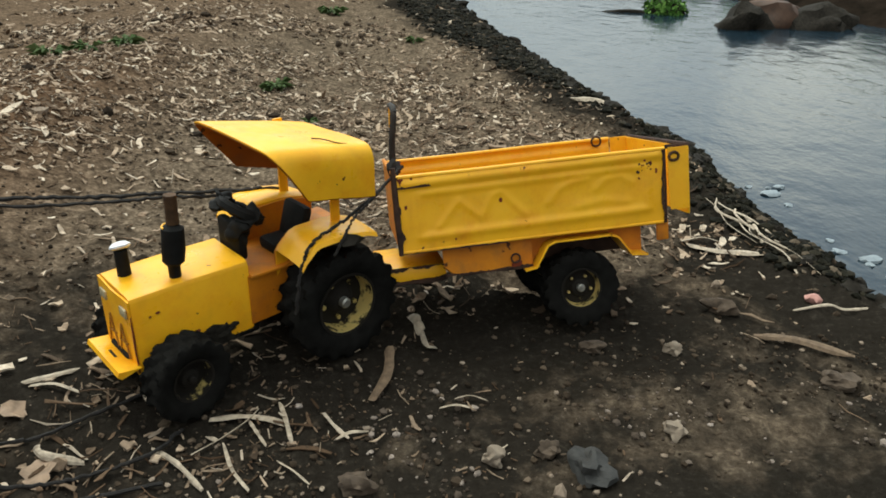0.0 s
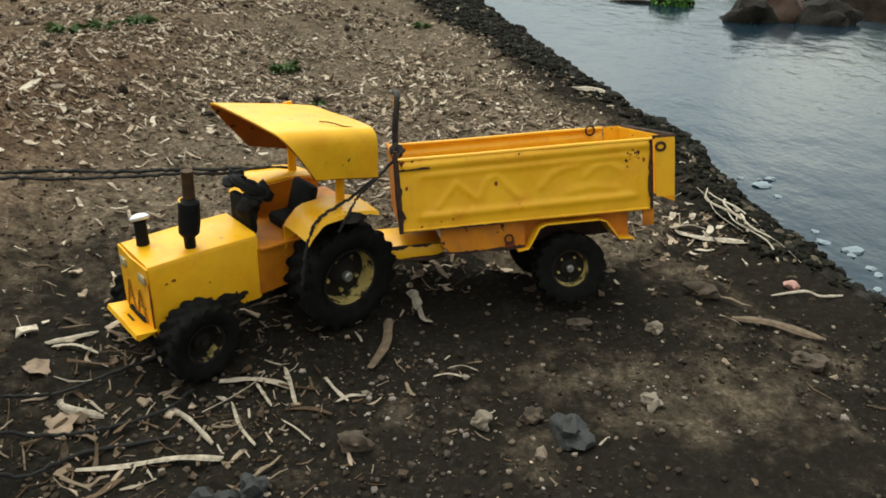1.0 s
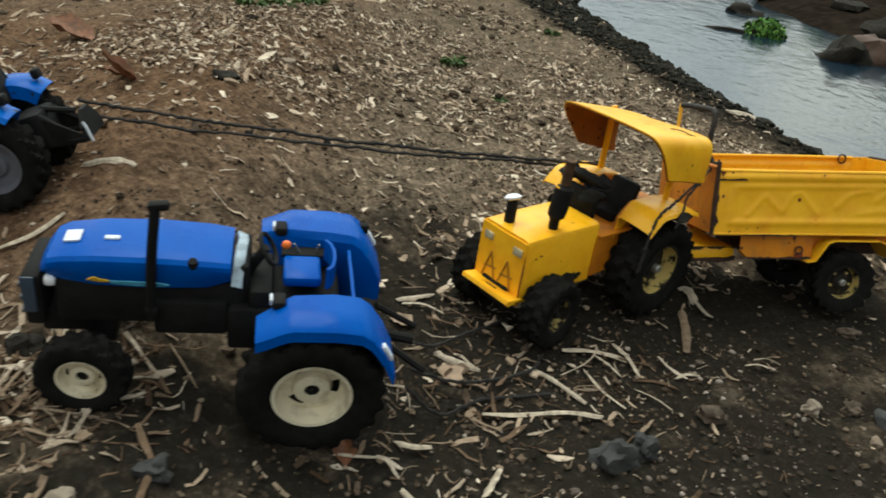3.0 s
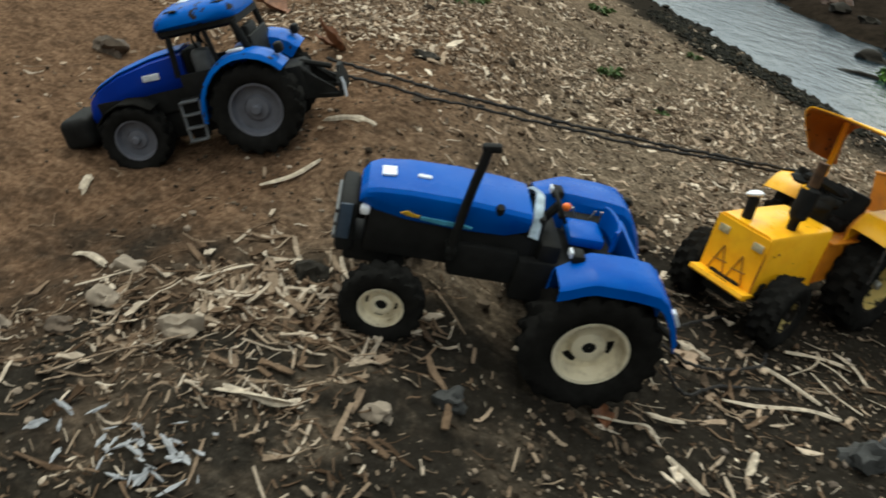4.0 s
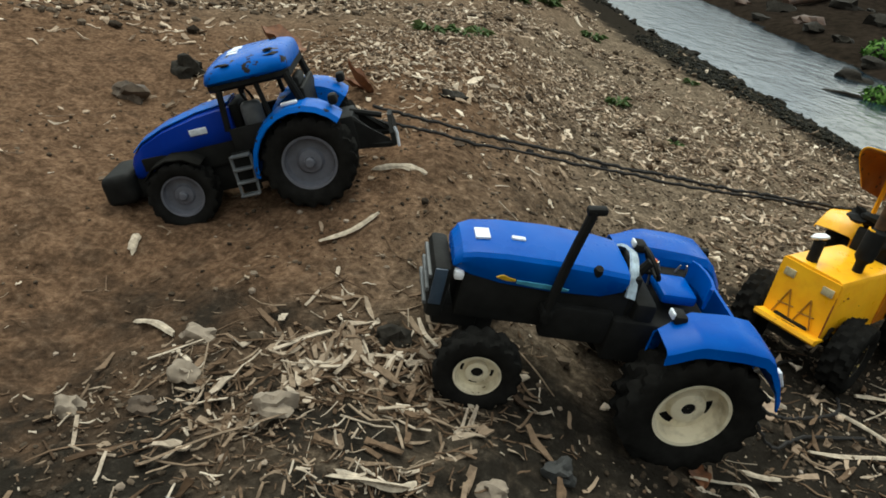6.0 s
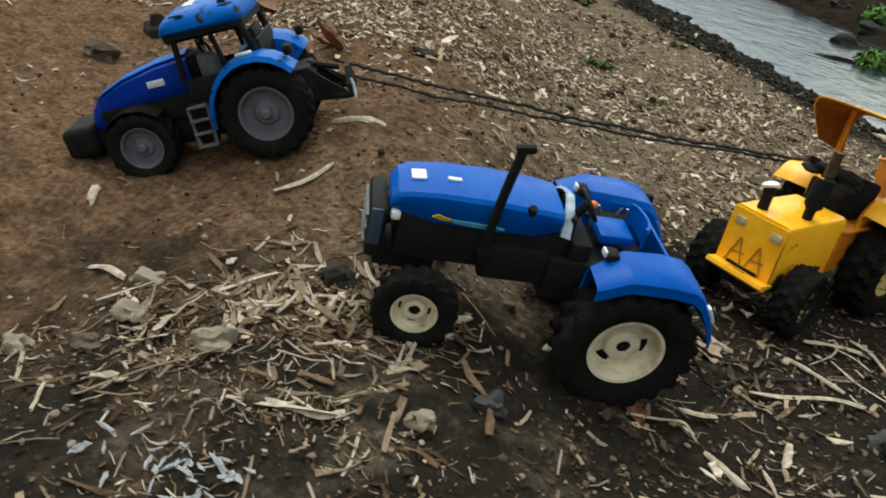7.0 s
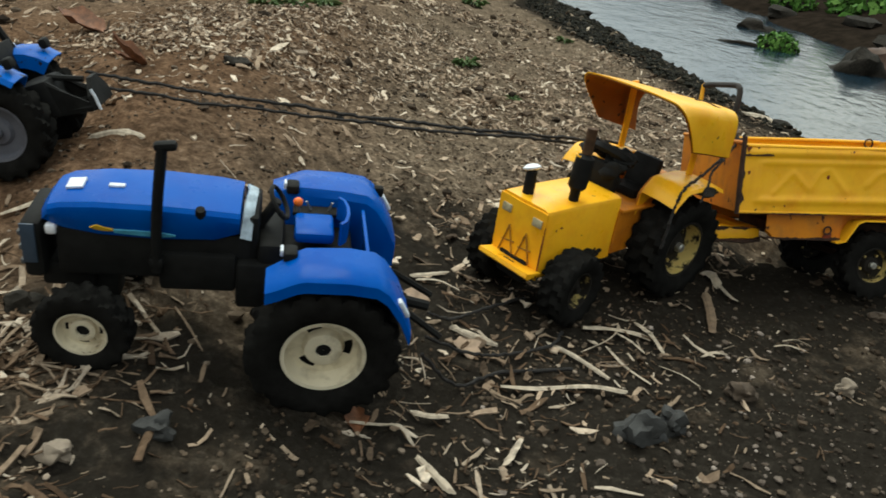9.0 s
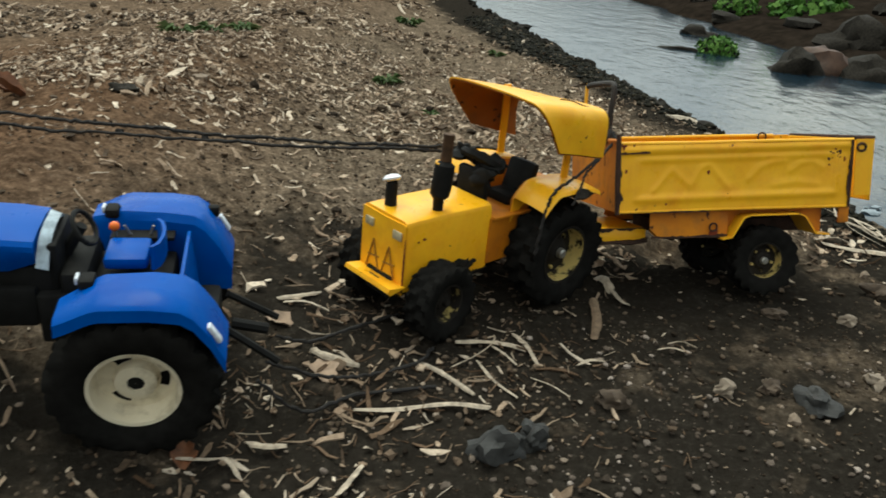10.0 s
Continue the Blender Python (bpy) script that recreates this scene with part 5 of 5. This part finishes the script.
def w_bits(x, y):
    return (1 - 0.75 * bump2(x, y, -0.60, 0.40, 0.11, 0.13)) * np.clip(bump2(x, y, -0.84, 0.28, 0.24, 0.22) + 0.8 * bump2(x, y, -0.36, 0.52, 0.30, 0.24), 0, 1) * patchy(x, y, 13, 77)


def w_all(x, y):
    return patchy(x, y, 6, 31) * (1 - 0.8 * ease(1.2 - np.hypot((x - 0.05) / 0.42, (y - 0.99) / 0.20))) * (1 - 0.55 * ease((-x - 0.6) / 0.3))


def w_dark(x, y):
    return np.clip(ease((x + 0.75) / 0.3) * ease((1.4 - y) / 0.4) + 0.35, 0, 1) * patchy(x, y, 7, 47)


def w_field(x, y):
    return np.clip(1 - bump2(x, y, -0.45, 0.9, 1.1, 0.9), 0.05, 1) * patchy(x, y, 3, 21) * ease((y - 1.2 - 0.7 * lattice(x * 1.4 + 2, y * 1.4)) / 0.9) * (1 - 0.85 * ease((x - shore(y) + 0.62) / 0.2))


def w_gravel(x, y):
    return patchy(x, y, 8, 63) * ease((0.86 - y) / 0.14) * ease((x + 0.45) / 0.3)


def w_shore(x, y):
    return ease((x - shore(y) + 0.20 + 0.20 * ease((y - 2.0) / 1.2)) / 0.20) * patchy(x, y, 4, 9)


ribbons("straw_heap", STRAW, 620, 3, w_pile, (0.012, 0.062), (0.0016, 0.0078), "heap of broken pale straw stalks on soil", 0.02, 0.30)
ribbons("straw_litter", STRAW, 4400, 4, w_bank, (0.005, 0.050), (0.0009, 0.0056), "scattered dry straw stalks and splinters", 0.05)
ribbons("straw_bits", STRAW, 2600, 9, w_bits, (0.003, 0.020), (0.0006, 0.0028), "short broken straw bits over brown soil", 0.05, 0.35)
ribbons("chaff", CHIPS, 10000, 5, w_chaff, (0.005, 0.034), (0.002, 0.0115), "brown chaff and dry leaf flakes on the bank", 0.16, 0.40)
crumbs("soil_crumbs", CLODS, 24000, 6, w_all, (0.0009, 0.0044), "loose dark soil crumbs and gravel")
ribbons("field_litter", CHIPS, 8500, 12, w_field, (0.012, 0.060), (0.004, 0.018), "dry chaff over the distant bank", 0.2, 0.35, lo=(-4.2, 1.2), hi=(0.3, 7.0))
crumbs("field_crumbs", CLODS, 3500, 13, w_field, (0.003, 0.018), "loose crumbs over the distant bank", lo=(-4.2, 1.2), hi=(0.3, 7.0))
crumbs("shore_crumbs", SHORE_SOIL, 19000, 14, w_shore, (0.0020, 0.0125), "wet dark crumbs along the waterline", lo=(-0.6, 0.3), hi=(0.74, 5.5))
crumbs("pebbles", PEBBLES, 3200, 15, w_gravel, (0.0009, 0.0050), "small brown and grey pebbles in dark soil", lo=(-0.45, 0.3), hi=(0.70, 1.3))
crumbs("soil_clods", CLODS, 320, 8, w_dark, (0.003, 0.0095), "larger dark soil clods by the trailer", hi=(0.70, 2.0))


def stone(x, y, sx, sy, sz, mat, seed, label, category="stone", turn=0, sink=0.25):
    single(category, lump(seed, sx, sy, sz, 0.48, 3), mat, pose(x, y, rest(x, y, sz * (1 - sink) - 0.3 * sz), 0, 0, turn), label, category, "stones on the bank" if category == "stone" else "")


stone(0.169, 0.632, 0.016, 0.024, 0.014, DARKSTONE, 1, "dark slate stone lying in dark soil", turn=10)
stone(0.267, 0.700, 0.011, 0.010, 0.008, PALESTONE, 2, "small pale stone on grey soil")
stone(0.384, 0.964, 0.022, 0.014, 0.012, STONE, 3, "rough brown stone near the water")
stone(-0.182, 0.500, 0.026, 0.019, 0.019, DARKSTONE, 4, "dark flat stone among straw", turn=25)
stone(-0.147, 0.525, 0.018, 0.015, 0.014, DARKSTONE, 5, "dark rounded stone beside another", turn=60)
stone(-0.623, 0.332, 0.016, 0.014, 0.011, DARKSTONE, 6, "grey clod pressed into bare soil")
stone(-0.677, 0.277, 0.013, 0.009, 0.009, PALESTONE, 7, "pale pebble beside the straw")
stone(-0.880, 0.303, 0.019, 0.014, 0.013, PALESTONE, 8, "light brown clod in the straw heap", turn=30)
stone(-0.809, 0.446, 0.018, 0.014, 0.013, MUD, 9, "black mud clod beside the front wheel")
stone(-0.985, 0.340, 0.012, 0.010, 0.009, PALESTONE, 10, "grey stone at the edge of the straw")
stone(-1.000, 0.300, 0.011, 0.010, 0.008, STONE, 12, "rounded brown stone on bare soil")
stone(-1.075, 0.300, 0.013, 0.011, 0.011, PALESTONE, 13, "pale round pebble on dark soil")
stone(-1.01, 0.425, 0.020, 0.014, 0.012, PALESTONE, 14, "pale crumbly clod on the slope")
stone(0.073, 0.645, 0.011, 0.010, 0.009, PALESTONE, 15, "small pale round pebble in soil")
stone(0.13, 0.66, 0.012, 0.011, 0.010, STONE, 16, "brown round pebble in soil")
stone(0.48, 0.80, 0.018, 0.015, 0.010, STONE, 17, "dark stone at the bank edge")
stone(-0.06, 0.60, 0.016, 0.012, 0.010, STONE, 18, "brown clod on trodden soil")
stone(-1.47, 1.30, 0.035, 0.028, 0.026, MUD, 19, "dark clod on the bare field")
stone(-1.50, 1.13, 0.032, 0.024, 0.020, STONE, 20, "brown clod on the bare field")
stone(-0.90, 1.27, 0.026, 0.016, 0.011, MUD, 22, "dark mud lump beside the leaf")
stone(0.20, 0.86, 0.013, 0.010, 0.008, STONE, 23, "small stone below the trailer")
stone(0.30, 0.86, 0.010, 0.009, 0.008, PALESTONE, 24, "small pale stone behind the trailer wheel")


def stalk(pts, r, mat, label, category="straw"):
    """A split stalk: a flat strip with kinks and torn ends."""
    rnd = random.Random(int(1000 * (pts[0][0] + 3 * pts[0][1]) + len(label)))
    p = smooth_path([(x, y, rest(x, y, z)) for x, y, z in pts], 4)
    k, roll, rings = len(p) - 1, rnd.uniform(-0.5, 0.5), []
    for i, q in enumerate(p):
        d = (p[min(i + 1, k)] - p[max(i - 1, 0)]).normalized()
        u = d.cross(Vector((0, 0, 1))).normalized()
        roll += rnd.uniform(-0.12, 0.12)
        u = u * math.cos(roll) + Vector((0, 0, 1)) * math.sin(roll)
        w = u.cross(d).normalized()
        a, b = r * rnd.uniform(1.15, 1.6) * (rnd.uniform(0.45, 0.8) if i in (0, k) else 1.0), r * rnd.uniform(0.40, 0.6)
        e = [d * rnd.uniform(-1, 1) * r * (1.8 if i in (0, k) else 0.0) for _ in range(3)]
        rings.append([q + u * a + e[0], q + u * a * 0.3 + w * b + e[1], q - u * a * 0.55 + w * b * 0.8 + e[1], q - u * a + e[2], q - u * a * 0.4 - w * b * 0.6 + e[2], q + u * a * 0.5 - w * b * 0.6 + e[0]])
    single(category.replace(" ", "_"), loft(rings), mat, Matrix(), label, category, "long loose stalks", angle=24)


stalk([(-0.335, 0.540, 0.004), (-0.29, 0.553, 0.006), (-0.235, 0.562, 0.005), (-0.190, 0.571, 0.004)], 0.0032, PALESTRAW, "long pale straw lying on the soil")
stalk([(-0.238, 0.694, 0.004), (-0.205, 0.704, 0.006), (-0.172, 0.697, 0.006), (-0.150, 0.690, 0.004)], 0.0036, PALESTRAW, "curved pale straw beside the front wheel")
stalk([(-0.037, 0.938, 0.004), (-0.028, 0.918, 0.008), (-0.018, 0.895, 0.004)], 0.0048, PALESTRAW, "pale splinter under the trailer")
stalk([(0.418, 0.906, 0.005), (0.46, 0.890, 0.007), (0.517, 0.865, 0.005)], 0.0045, TWIG, "dry grey stick on the bank", "stick")
stalk([(-0.055, 0.845, 0.010), (-0.052, 0.80, 0.006), (-0.062, 0.745, 0.004)], 0.0042, TWIG, "dark twig standing in the soil", "stick")
stalk([(-0.400, 0.640, 0.003), (-0.38, 0.620, 0.006), (-0.34, 0.622, 0.003)], 0.0030, PALESTRAW, "short pale straw near the bumper")
stalk([(-1.10, 0.46, 0.004), (-1.07, 0.445, 0.005), (-1.04, 0.430, 0.004)], 0.0030, PALESTRAW, "pale straw on bare soil")
stalk([(-1.19, 0.62, 0.004), (-1.185, 0.60, 0.006), (-1.18, 0.585, 0.004)], 0.0040, PALESTRAW, "short white straw by the front wheel")
stalk([(-0.95, 0.62, 0.004), (-0.915, 0.645, 0.006), (-0.89, 0.675, 0.004)], 0.0028, PALESTRAW, "thin straw on the reddish slope")
stalk([(-0.93, 0.80, 0.004), (-0.89, 0.80, 0.006), (-0.855, 0.803, 0.004)], 0.0046, PALESTRAW, "straw splinter behind the cab tractor")
rr = random.Random(77)
for k in range(7):
    x, y, u = 0.50 + rr.uniform(-0.03, 0.04), 1.40 + rr.uniform(-0.12, 0.05), rr.uniform(0.45, 1.0)
    stalk([(x, y, 0.005), (x + rr.uniform(-0.02, 0.01), y - 0.09 * u, 0.012), (x + rr.uniform(0.0, 0.03), y - 0.18 * u, 0.010), (x + rr.uniform(0.02, 0.07), y - 0.27 * u, 0.004)], rr.uniform(0.0010, 0.0019), PALESTRAW, "faded reed blade at the water's edge", "reed")
stalk([(-0.465, 0.732, 0.004), (-0.441, 0.750, 0.008), (-0.417, 0.769, 0.004)], 0.0026, PALESTRAW, "broken pale straw piece in dark soil")
stalk([(-0.452, 0.733, 0.004), (-0.426, 0.735, 0.008), (-0.397, 0.730, 0.004)], 0.0030, PALESTRAW, "flat pale straw piece crossing another")
stalk([(-0.166, 0.728, 0.004), (-0.151, 0.694, 0.008), (-0.137, 0.662, 0.004)], 0.0018, PALESTRAW, "thin bent straw stem on dark soil")
stalk([(-0.237, 0.644, 0.004), (-0.208, 0.666, 0.008), (-0.192, 0.695, 0.008), (-0.188, 0.716, 0.004)], 0.0018, PALESTRAW, "thin curved straw stem on dark soil")
stalk([(-0.208, 0.657, 0.004), (-0.188, 0.620, 0.008), (-0.163, 0.591, 0.004)], 0.0014, PALESTRAW, "fine curved straw stem on dark soil")
stalk([(-0.280, 0.647, 0.004), (-0.248, 0.628, 0.008), (-0.210, 0.593, 0.004)], 0.0020, PALESTRAW, "split straw stem lying flat on soil")
stalk([(-0.194, 0.700, 0.004), (-0.177, 0.673, 0.008), (-0.162, 0.654, 0.004)], 0.0014, PALESTRAW, "fine short straw stem on soil")
stalk([(-0.146, 0.635, 0.004), (-0.124, 0.616, 0.008), (-0.105, 0.600, 0.004)], 0.0012, PALESTRAW, "fine straight straw on dark soil")
stalk([(-0.091, 0.666, 0.004), (-0.077, 0.674, 0.008), (-0.060, 0.679, 0.004)], 0.0016, PALESTRAW, "short thin straw on dark soil")
stalk([(0.031, 0.749, 0.004), (0.048, 0.751, 0.008), (0.066, 0.749, 0.004)], 0.0016, PALESTRAW, "short straight straw on gravel")
stalk([(-0.029, 0.921, 0.004), (-0.019, 0.896, 0.008), (-0.010, 0.865, 0.008), (0.002, 0.869, 0.004)], 0.0026, PALESTRAW, "bent pale splinter beside the rear wheel")
stalk([(0.394, 1.209, 0.004), (0.424, 1.216, 0.008), (0.452, 1.219, 0.004)], 0.0024, PALESTRAW, "flat pale splinter behind the trailer")
stalk([(0.486, 0.970, 0.004), (0.539, 0.987, 0.008), (0.561, 0.985, 0.008), (0.601, 1.002, 0.004)], 0.0016, PALESTRAW, "thin pale root on the wet bank")
stalk([(-0.403, 0.395, 0.004), (-0.387, 0.380, 0.008), (-0.368, 0.363, 0.004)], 0.0026, PALESTRAW, "thick pale straw piece on dark soil")
stalk([(-0.322, 0.406, 0.004), (-0.316, 0.424, 0.008), (-0.310, 0.444, 0.004)], 0.0034, PALESTRAW, "short broad straw chip on dark soil")
stalk([(-0.477, 0.435, 0.004), (-0.445, 0.437, 0.008), (-0.425, 0.425, 0.008), (-0.411, 0.415, 0.004)], 0.0026, PALESTRAW, "bent straw strip behind the rear wheel")
stalk([(-0.421, 0.467, 0.004), (-0.401, 0.463, 0.008), (-0.384, 0.465, 0.004)], 0.0026, PALESTRAW, "pale straw splinter on dark soil")
stalk([(0.013, 0.730, 0.004), (0.032, 0.734, 0.008), (0.051, 0.734, 0.004)], 0.0018, PALESTRAW, "short pale straw on bare gravel")
stalk([(-0.807, 0.232, 0.004), (-0.778, 0.237, 0.008), (-0.741, 0.244, 0.004)], 0.0030, PALESTRAW, "long flat straw strip at the heap's edge")
stalk([(-0.679, 0.499, 0.004), (-0.656, 0.478, 0.008), (-0.633, 0.456, 0.004)], 0.0012, TWIG, "thin dark twig beside the front wheel", "stick")
stalk([(-0.734, 0.411, 0.004), (-0.722, 0.396, 0.008), (-0.709, 0.379, 0.004)], 0.0022, PALESTRAW, "short pale straw below the front wheel")
stalk([(0.40, 1.20, 0.004), (0.44, 1.17, 0.008), (0.50, 1.16, 0.004)], 0.006, PALESTRAW, "pale bark strip behind the trailer")
stalk([(0.30, 2.10, 0.004), (0.36, 2.12, 0.010), (0.42, 2.10, 0.004)], 0.010, PALESTRAW, "pale bark strip at the bank edge")


def leaf(x, y, size, mat, seed, label, stand=0.3, turn=0.0):
    """A dry leaf, curled along its rib."""
    rnd = random.Random(seed)
    grid = []
    for i in range(7):
        u = i / 6
        w = 0.40 * math.sin(math.pi * (0.08 + 0.86 * u)) ** 0.8 * rnd.uniform(0.65, 1.15)
        row = []
        for j in range(5):
            v = (j - 2) / 2
            row.append((v * w * size, (u - 0.5) * size, size * ((0.25 + 0.5 * stand) * v * v * w * 1.6 + stand * u * u + 0.05 * rnd.uniform(-1, 1))))
        grid.append(row)
    single("leaf", sheet(grid, size * 0.012), mat, pose(x, y, rest(x, y, 0.003), 0, 0, turn), label, "leaf", "fallen leaves")


leaf(-1.070, 1.19, 0.056, DRYLEAF, 1, "curled dry brown leaf standing on the bank", 0.9, 115)
leaf(-1.09, 1.215, 0.045, DRYLEAF, 2, "small curled brown leaf beside another", 0.35, 110)
leaf(-0.448, 0.684, 0.036, PALELEAF, 3, "flat pale dry leaf on the soil", 0.05, 70)
leaf(-0.375, 0.600, 0.040, PALELEAF, 4, "pale dry leaf lying between the tractors", 0.05, 20)
leaf(-1.36, 1.55, 0.12, DRYLEAF, 5, "broad dry brown leaf far on the field", 0.25, 75)
leaf(-0.47, 0.44, 0.03, DRYLEAF, 6, "small brown leaf by the rear wheel", 0.2, 15)
single("petal", lump(71, 0.012, 0.009, 0.008, 0.3), PINKBIT, pose(0.526, 1.006, rest(0.526, 1.006, 0.004)), "faded pink scrap on the wet bank", "scrap")
rs = random.Random(91)
for k in range(40):
    x, y, r = -0.838 + rs.gauss(0, 0.034), 0.152 + rs.gauss(0, 0.014), rs.uniform(0.0012, 0.0042)
    m = pose(x, y, rest(x, y, 0.003 + 0.004 * rs.random()), rs.uniform(-40, 40), rs.uniform(-30, 30), rs.uniform(0, 180))
    single("paper_scrap", lump(900 + k, r * rs.uniform(1.2, 2.6), r * rs.uniform(0.25, 0.7), r * 0.22, 0.9, 2), PAPER, m, "torn bluish-white paper shred in the straw", "scrap", "paper shreds")
stalk([(-0.955, 0.208, 0.006), (-0.920, 0.246, 0.010), (-0.896, 0.268, 0.010), (-0.868, 0.292, 0.008)], 0.0018, TWIG, "brown twig lying across the straw heap", "stick")
stalk([(-0.806, 0.236, 0.006), (-0.788, 0.238, 0.008), (-0.772, 0.238, 0.006)], 0.0030, PALESTRAW, "bent pale straw piece on dark soil")
stalk([(-0.772, 0.238, 0.006), (-0.755, 0.240, 0.007), (-0.740, 0.250, 0.005)], 0.0032, PALESTRAW, "pale straw piece touching another")


def weed(x, y, n, size, seed, label, mat=LEAVES):
    rnd = random.Random(seed)
    bm = bmesh.new()
    for k in range(n):
        a, up = rnd.uniform(0, 6.283), rnd.uniform(0.15, 1.0)
        ln, w = size * rnd.uniform(0.35, 1.0), size * rnd.uniform(0.10, 0.20)
        d, s = Vector((math.cos(a), math.sin(a), 0)), Vector((-math.sin(a), math.cos(a), 0))
        p0 = d * rnd.uniform(0, size * 0.45) + Vector((0, 0, rnd.uniform(0, size * 0.3)))
        p1, p2 = p0 + d * ln * 0.5 + Vector((0, 0, ln * 0.45 * up)), p0 + d * ln + Vector((0, 0, ln * 0.45 * up - ln * 0.2))
        v = [bm.verts.new(q) for q in (p0, p1 - s * w, p2, p1 + s * w)]
        bm.faces.new((v[0], v[1], v[2]))
        bm.faces.new((v[0], v[2], v[3]))
    single("weed", bm, mat, pose(x, y, rest(x, y, 0.0)), label, "weed", "small green weeds")


for k, (x, y, n, s) in enumerate(((-0.515, 2.11, 45, 0.07), (-1.10, 2.05, 26, 0.09), (-0.98, 2.25, 30, 0.08), (-1.02, 2.10, 24, 0.07), (-0.36, 1.83, 20, 0.04), (-1.00, 3.60, 60, 0.14), (-1.76, 3.80, 60, 0.16), (-1.08, 4.30, 70, 0.16), (-0.85, 3.95, 60, 0.14), (-1.25, 4.6, 70, 0.18), (-0.60, 3.4, 40, 0.10), (-1.5, 4.4, 60, 0.16), (-0.2, 2.9, 30, 0.06))):
    weed(x, y, int(n * 1.3), s * 0.62, 200 + k, "low green weed growing on the bank")

# ---- shore and far bank ----
rnd = random.Random(17)
for k in range(90):
    y = 1.0 + 4.4 * rnd.random() ** 1.4
    x = float(shore(y)) + rnd.uniform(-0.11, 0.0)
    r = rnd.uniform(0.005, 0.014) * (1 + 0.28 * y)
    single("shore_clod", lump(300 + k, r, r * rnd.uniform(0.7, 1.4), r * 0.7, 0.65), MUD, pose(x, y, rest(x, y, r * 0.15), 0, 0, rnd.uniform(0, 180)), "black wet clod at the water's edge", "clod", "wet clods on the shore")
for k in range(10):
    y = 1.05 + 0.8 * rnd.random()
    x = float(shore(y)) + rnd.uniform(0.02, 0.08)
    r = rnd.uniform(0.003, 0.008)
    single("foam_fleck", lump(380 + k, r * 1.5, r * 1.5, 0.003, 0.4), FOAM, pose(x, y, -0.0495, 0, 0, rnd.uniform(0, 180)), "white foam fleck on the water by the shore", "foam", "foam flecks")
for x, y, r in ((0.672, 1.59, 0.016), (0.745, 1.28, 0.014), (0.70, 1.63, 0.010)):
    single("foam_fleck", lump(int(1000 * x), r * 1.5, r, 0.006, 0.4), FOAM, pose(x, y, -0.049, 0, 0, 20), "larger white foam patch on the water", "foam", "foam flecks")


def rock(x, y, z, s, seed, mat, label):
    single("rock", lump(seed, s[0], s[1], s[2], 0.35, 3), mat, pose(x, y, z), label, "rock", "rocks in the stream")


rock(1.24, 3.72, -0.05, (0.12, 0.10, 0.09), 401, MUD, "dark wet rock in the shallow stream")
rock(1.40, 3.86, -0.03, (0.16, 0.11, 0.10), 402, LOGWOOD, "brown rock in the shallow stream")
rock(1.62, 3.78, -0.05, (0.15, 0.12, 0.10), 403, MUD, "dark rock at the far bank")
rock(1.05, 4.9, -0.05, (0.10, 0.07, 0.05), 404, MUD, "low dark rock in the stream")
rock(1.80, 4.4, 0.03, (0.20, 0.16, 0.12), 405, MUD, "large dark rock on the far bank")
rock(0.78, 4.10, -0.055, (0.12, 0.02, 0.02), 406, MUD, "dark branch end drifting in the stream")


def tuft(x, y, z, r, n, seed, label):
    """A mound of water weed: many small leaves over an uneven core."""
    rnd = random.Random(seed)
    T = thing("weed_mound", pose(x, y, z), label, "water weed", "weed mounds")
    part("core", lump(seed, r * 0.8, r * 0.8, r * 0.6, 0.3), MUD, T)
    bm = bmesh.new()
    for k in range(n):
        a, e = rnd.uniform(0, 6.283), math.asin(rnd.uniform(-0.1, 1))
        d = Vector((math.cos(a) * math.cos(e), math.sin(a) * math.cos(e), math.sin(e) * 0.75))
        c = d * r * rnd.uniform(0.72, 1.08)
        t = Vector((rnd.uniform(-1, 1), rnd.uniform(-1, 1), rnd.uniform(-1, 1))).normalized()
        s = d.cross(t).normalized() * r * rnd.uniform(0.05, 0.11)
        u = (t + d * 0.4).normalized() * r * rnd.uniform(0.08, 0.18)
        bm.faces.new([bm.verts.new(q) for q in (c - u, c - s, c + u, c + s)])
    part("leaves", bm, MOSS, T)


tuft(0.97, 4.13, -0.05, 0.11, 500, 501, "bright green weed mound in the stream")
tuft(1.95, 5.55, 0.06, 0.26, 700, 502, "green weed mound on the far bank")
tuft(1.55, 5.9, 0.04, 0.16, 400, 503, "small green weed mound on the far bank")
tuft(2.35, 4.75, 0.10, 0.20, 500, 504, "green weed mound above the far shore")
for k, (a, b, r) in enumerate((((1.35, 8.4), (2.1, 9.2), 0.10), ((2.6, 6.3), (3.0, 7.2), 0.06), ((1.6, 10.5), (2.2, 10.1), 0.12), ((2.7, 9.5), (3.3, 10.2), 0.07))):
    p = [(a[0] + (b[0] - a[0]) * t, a[1] + (b[1] - a[1]) * t) for t in (0, 0.33, 0.66, 1)]
    single("log", tube(smooth_path([(x, y, rest(x, y, r * 0.7)) for x, y in p], 4), [r * 0.45] * 4 + [r * 0.55] * 5 + [r * 0.4] * 4, 10, rough=0.08), LOGWOOD, Matrix(), "fallen brown log on the dark far bank", "log", "logs on the far bank")
R = random.Random(23)
for k in range(90):
    y = R.uniform(3.6, 14)
    x = float(far_shore(y)) + R.uniform(-0.1, 3.2)
    r = R.uniform(0.04, 0.13)
    single("clod", lump(600 + k, r * 1.3, r, r * 0.6, 0.4), LOGWOOD if R.random() < 0.14 else MUD, pose(x, y, rest(x, y, r * 0.1), 0, 0, R.uniform(0, 180)), "dark clod on the muddy far bank", "clod", "clods on the far bank")
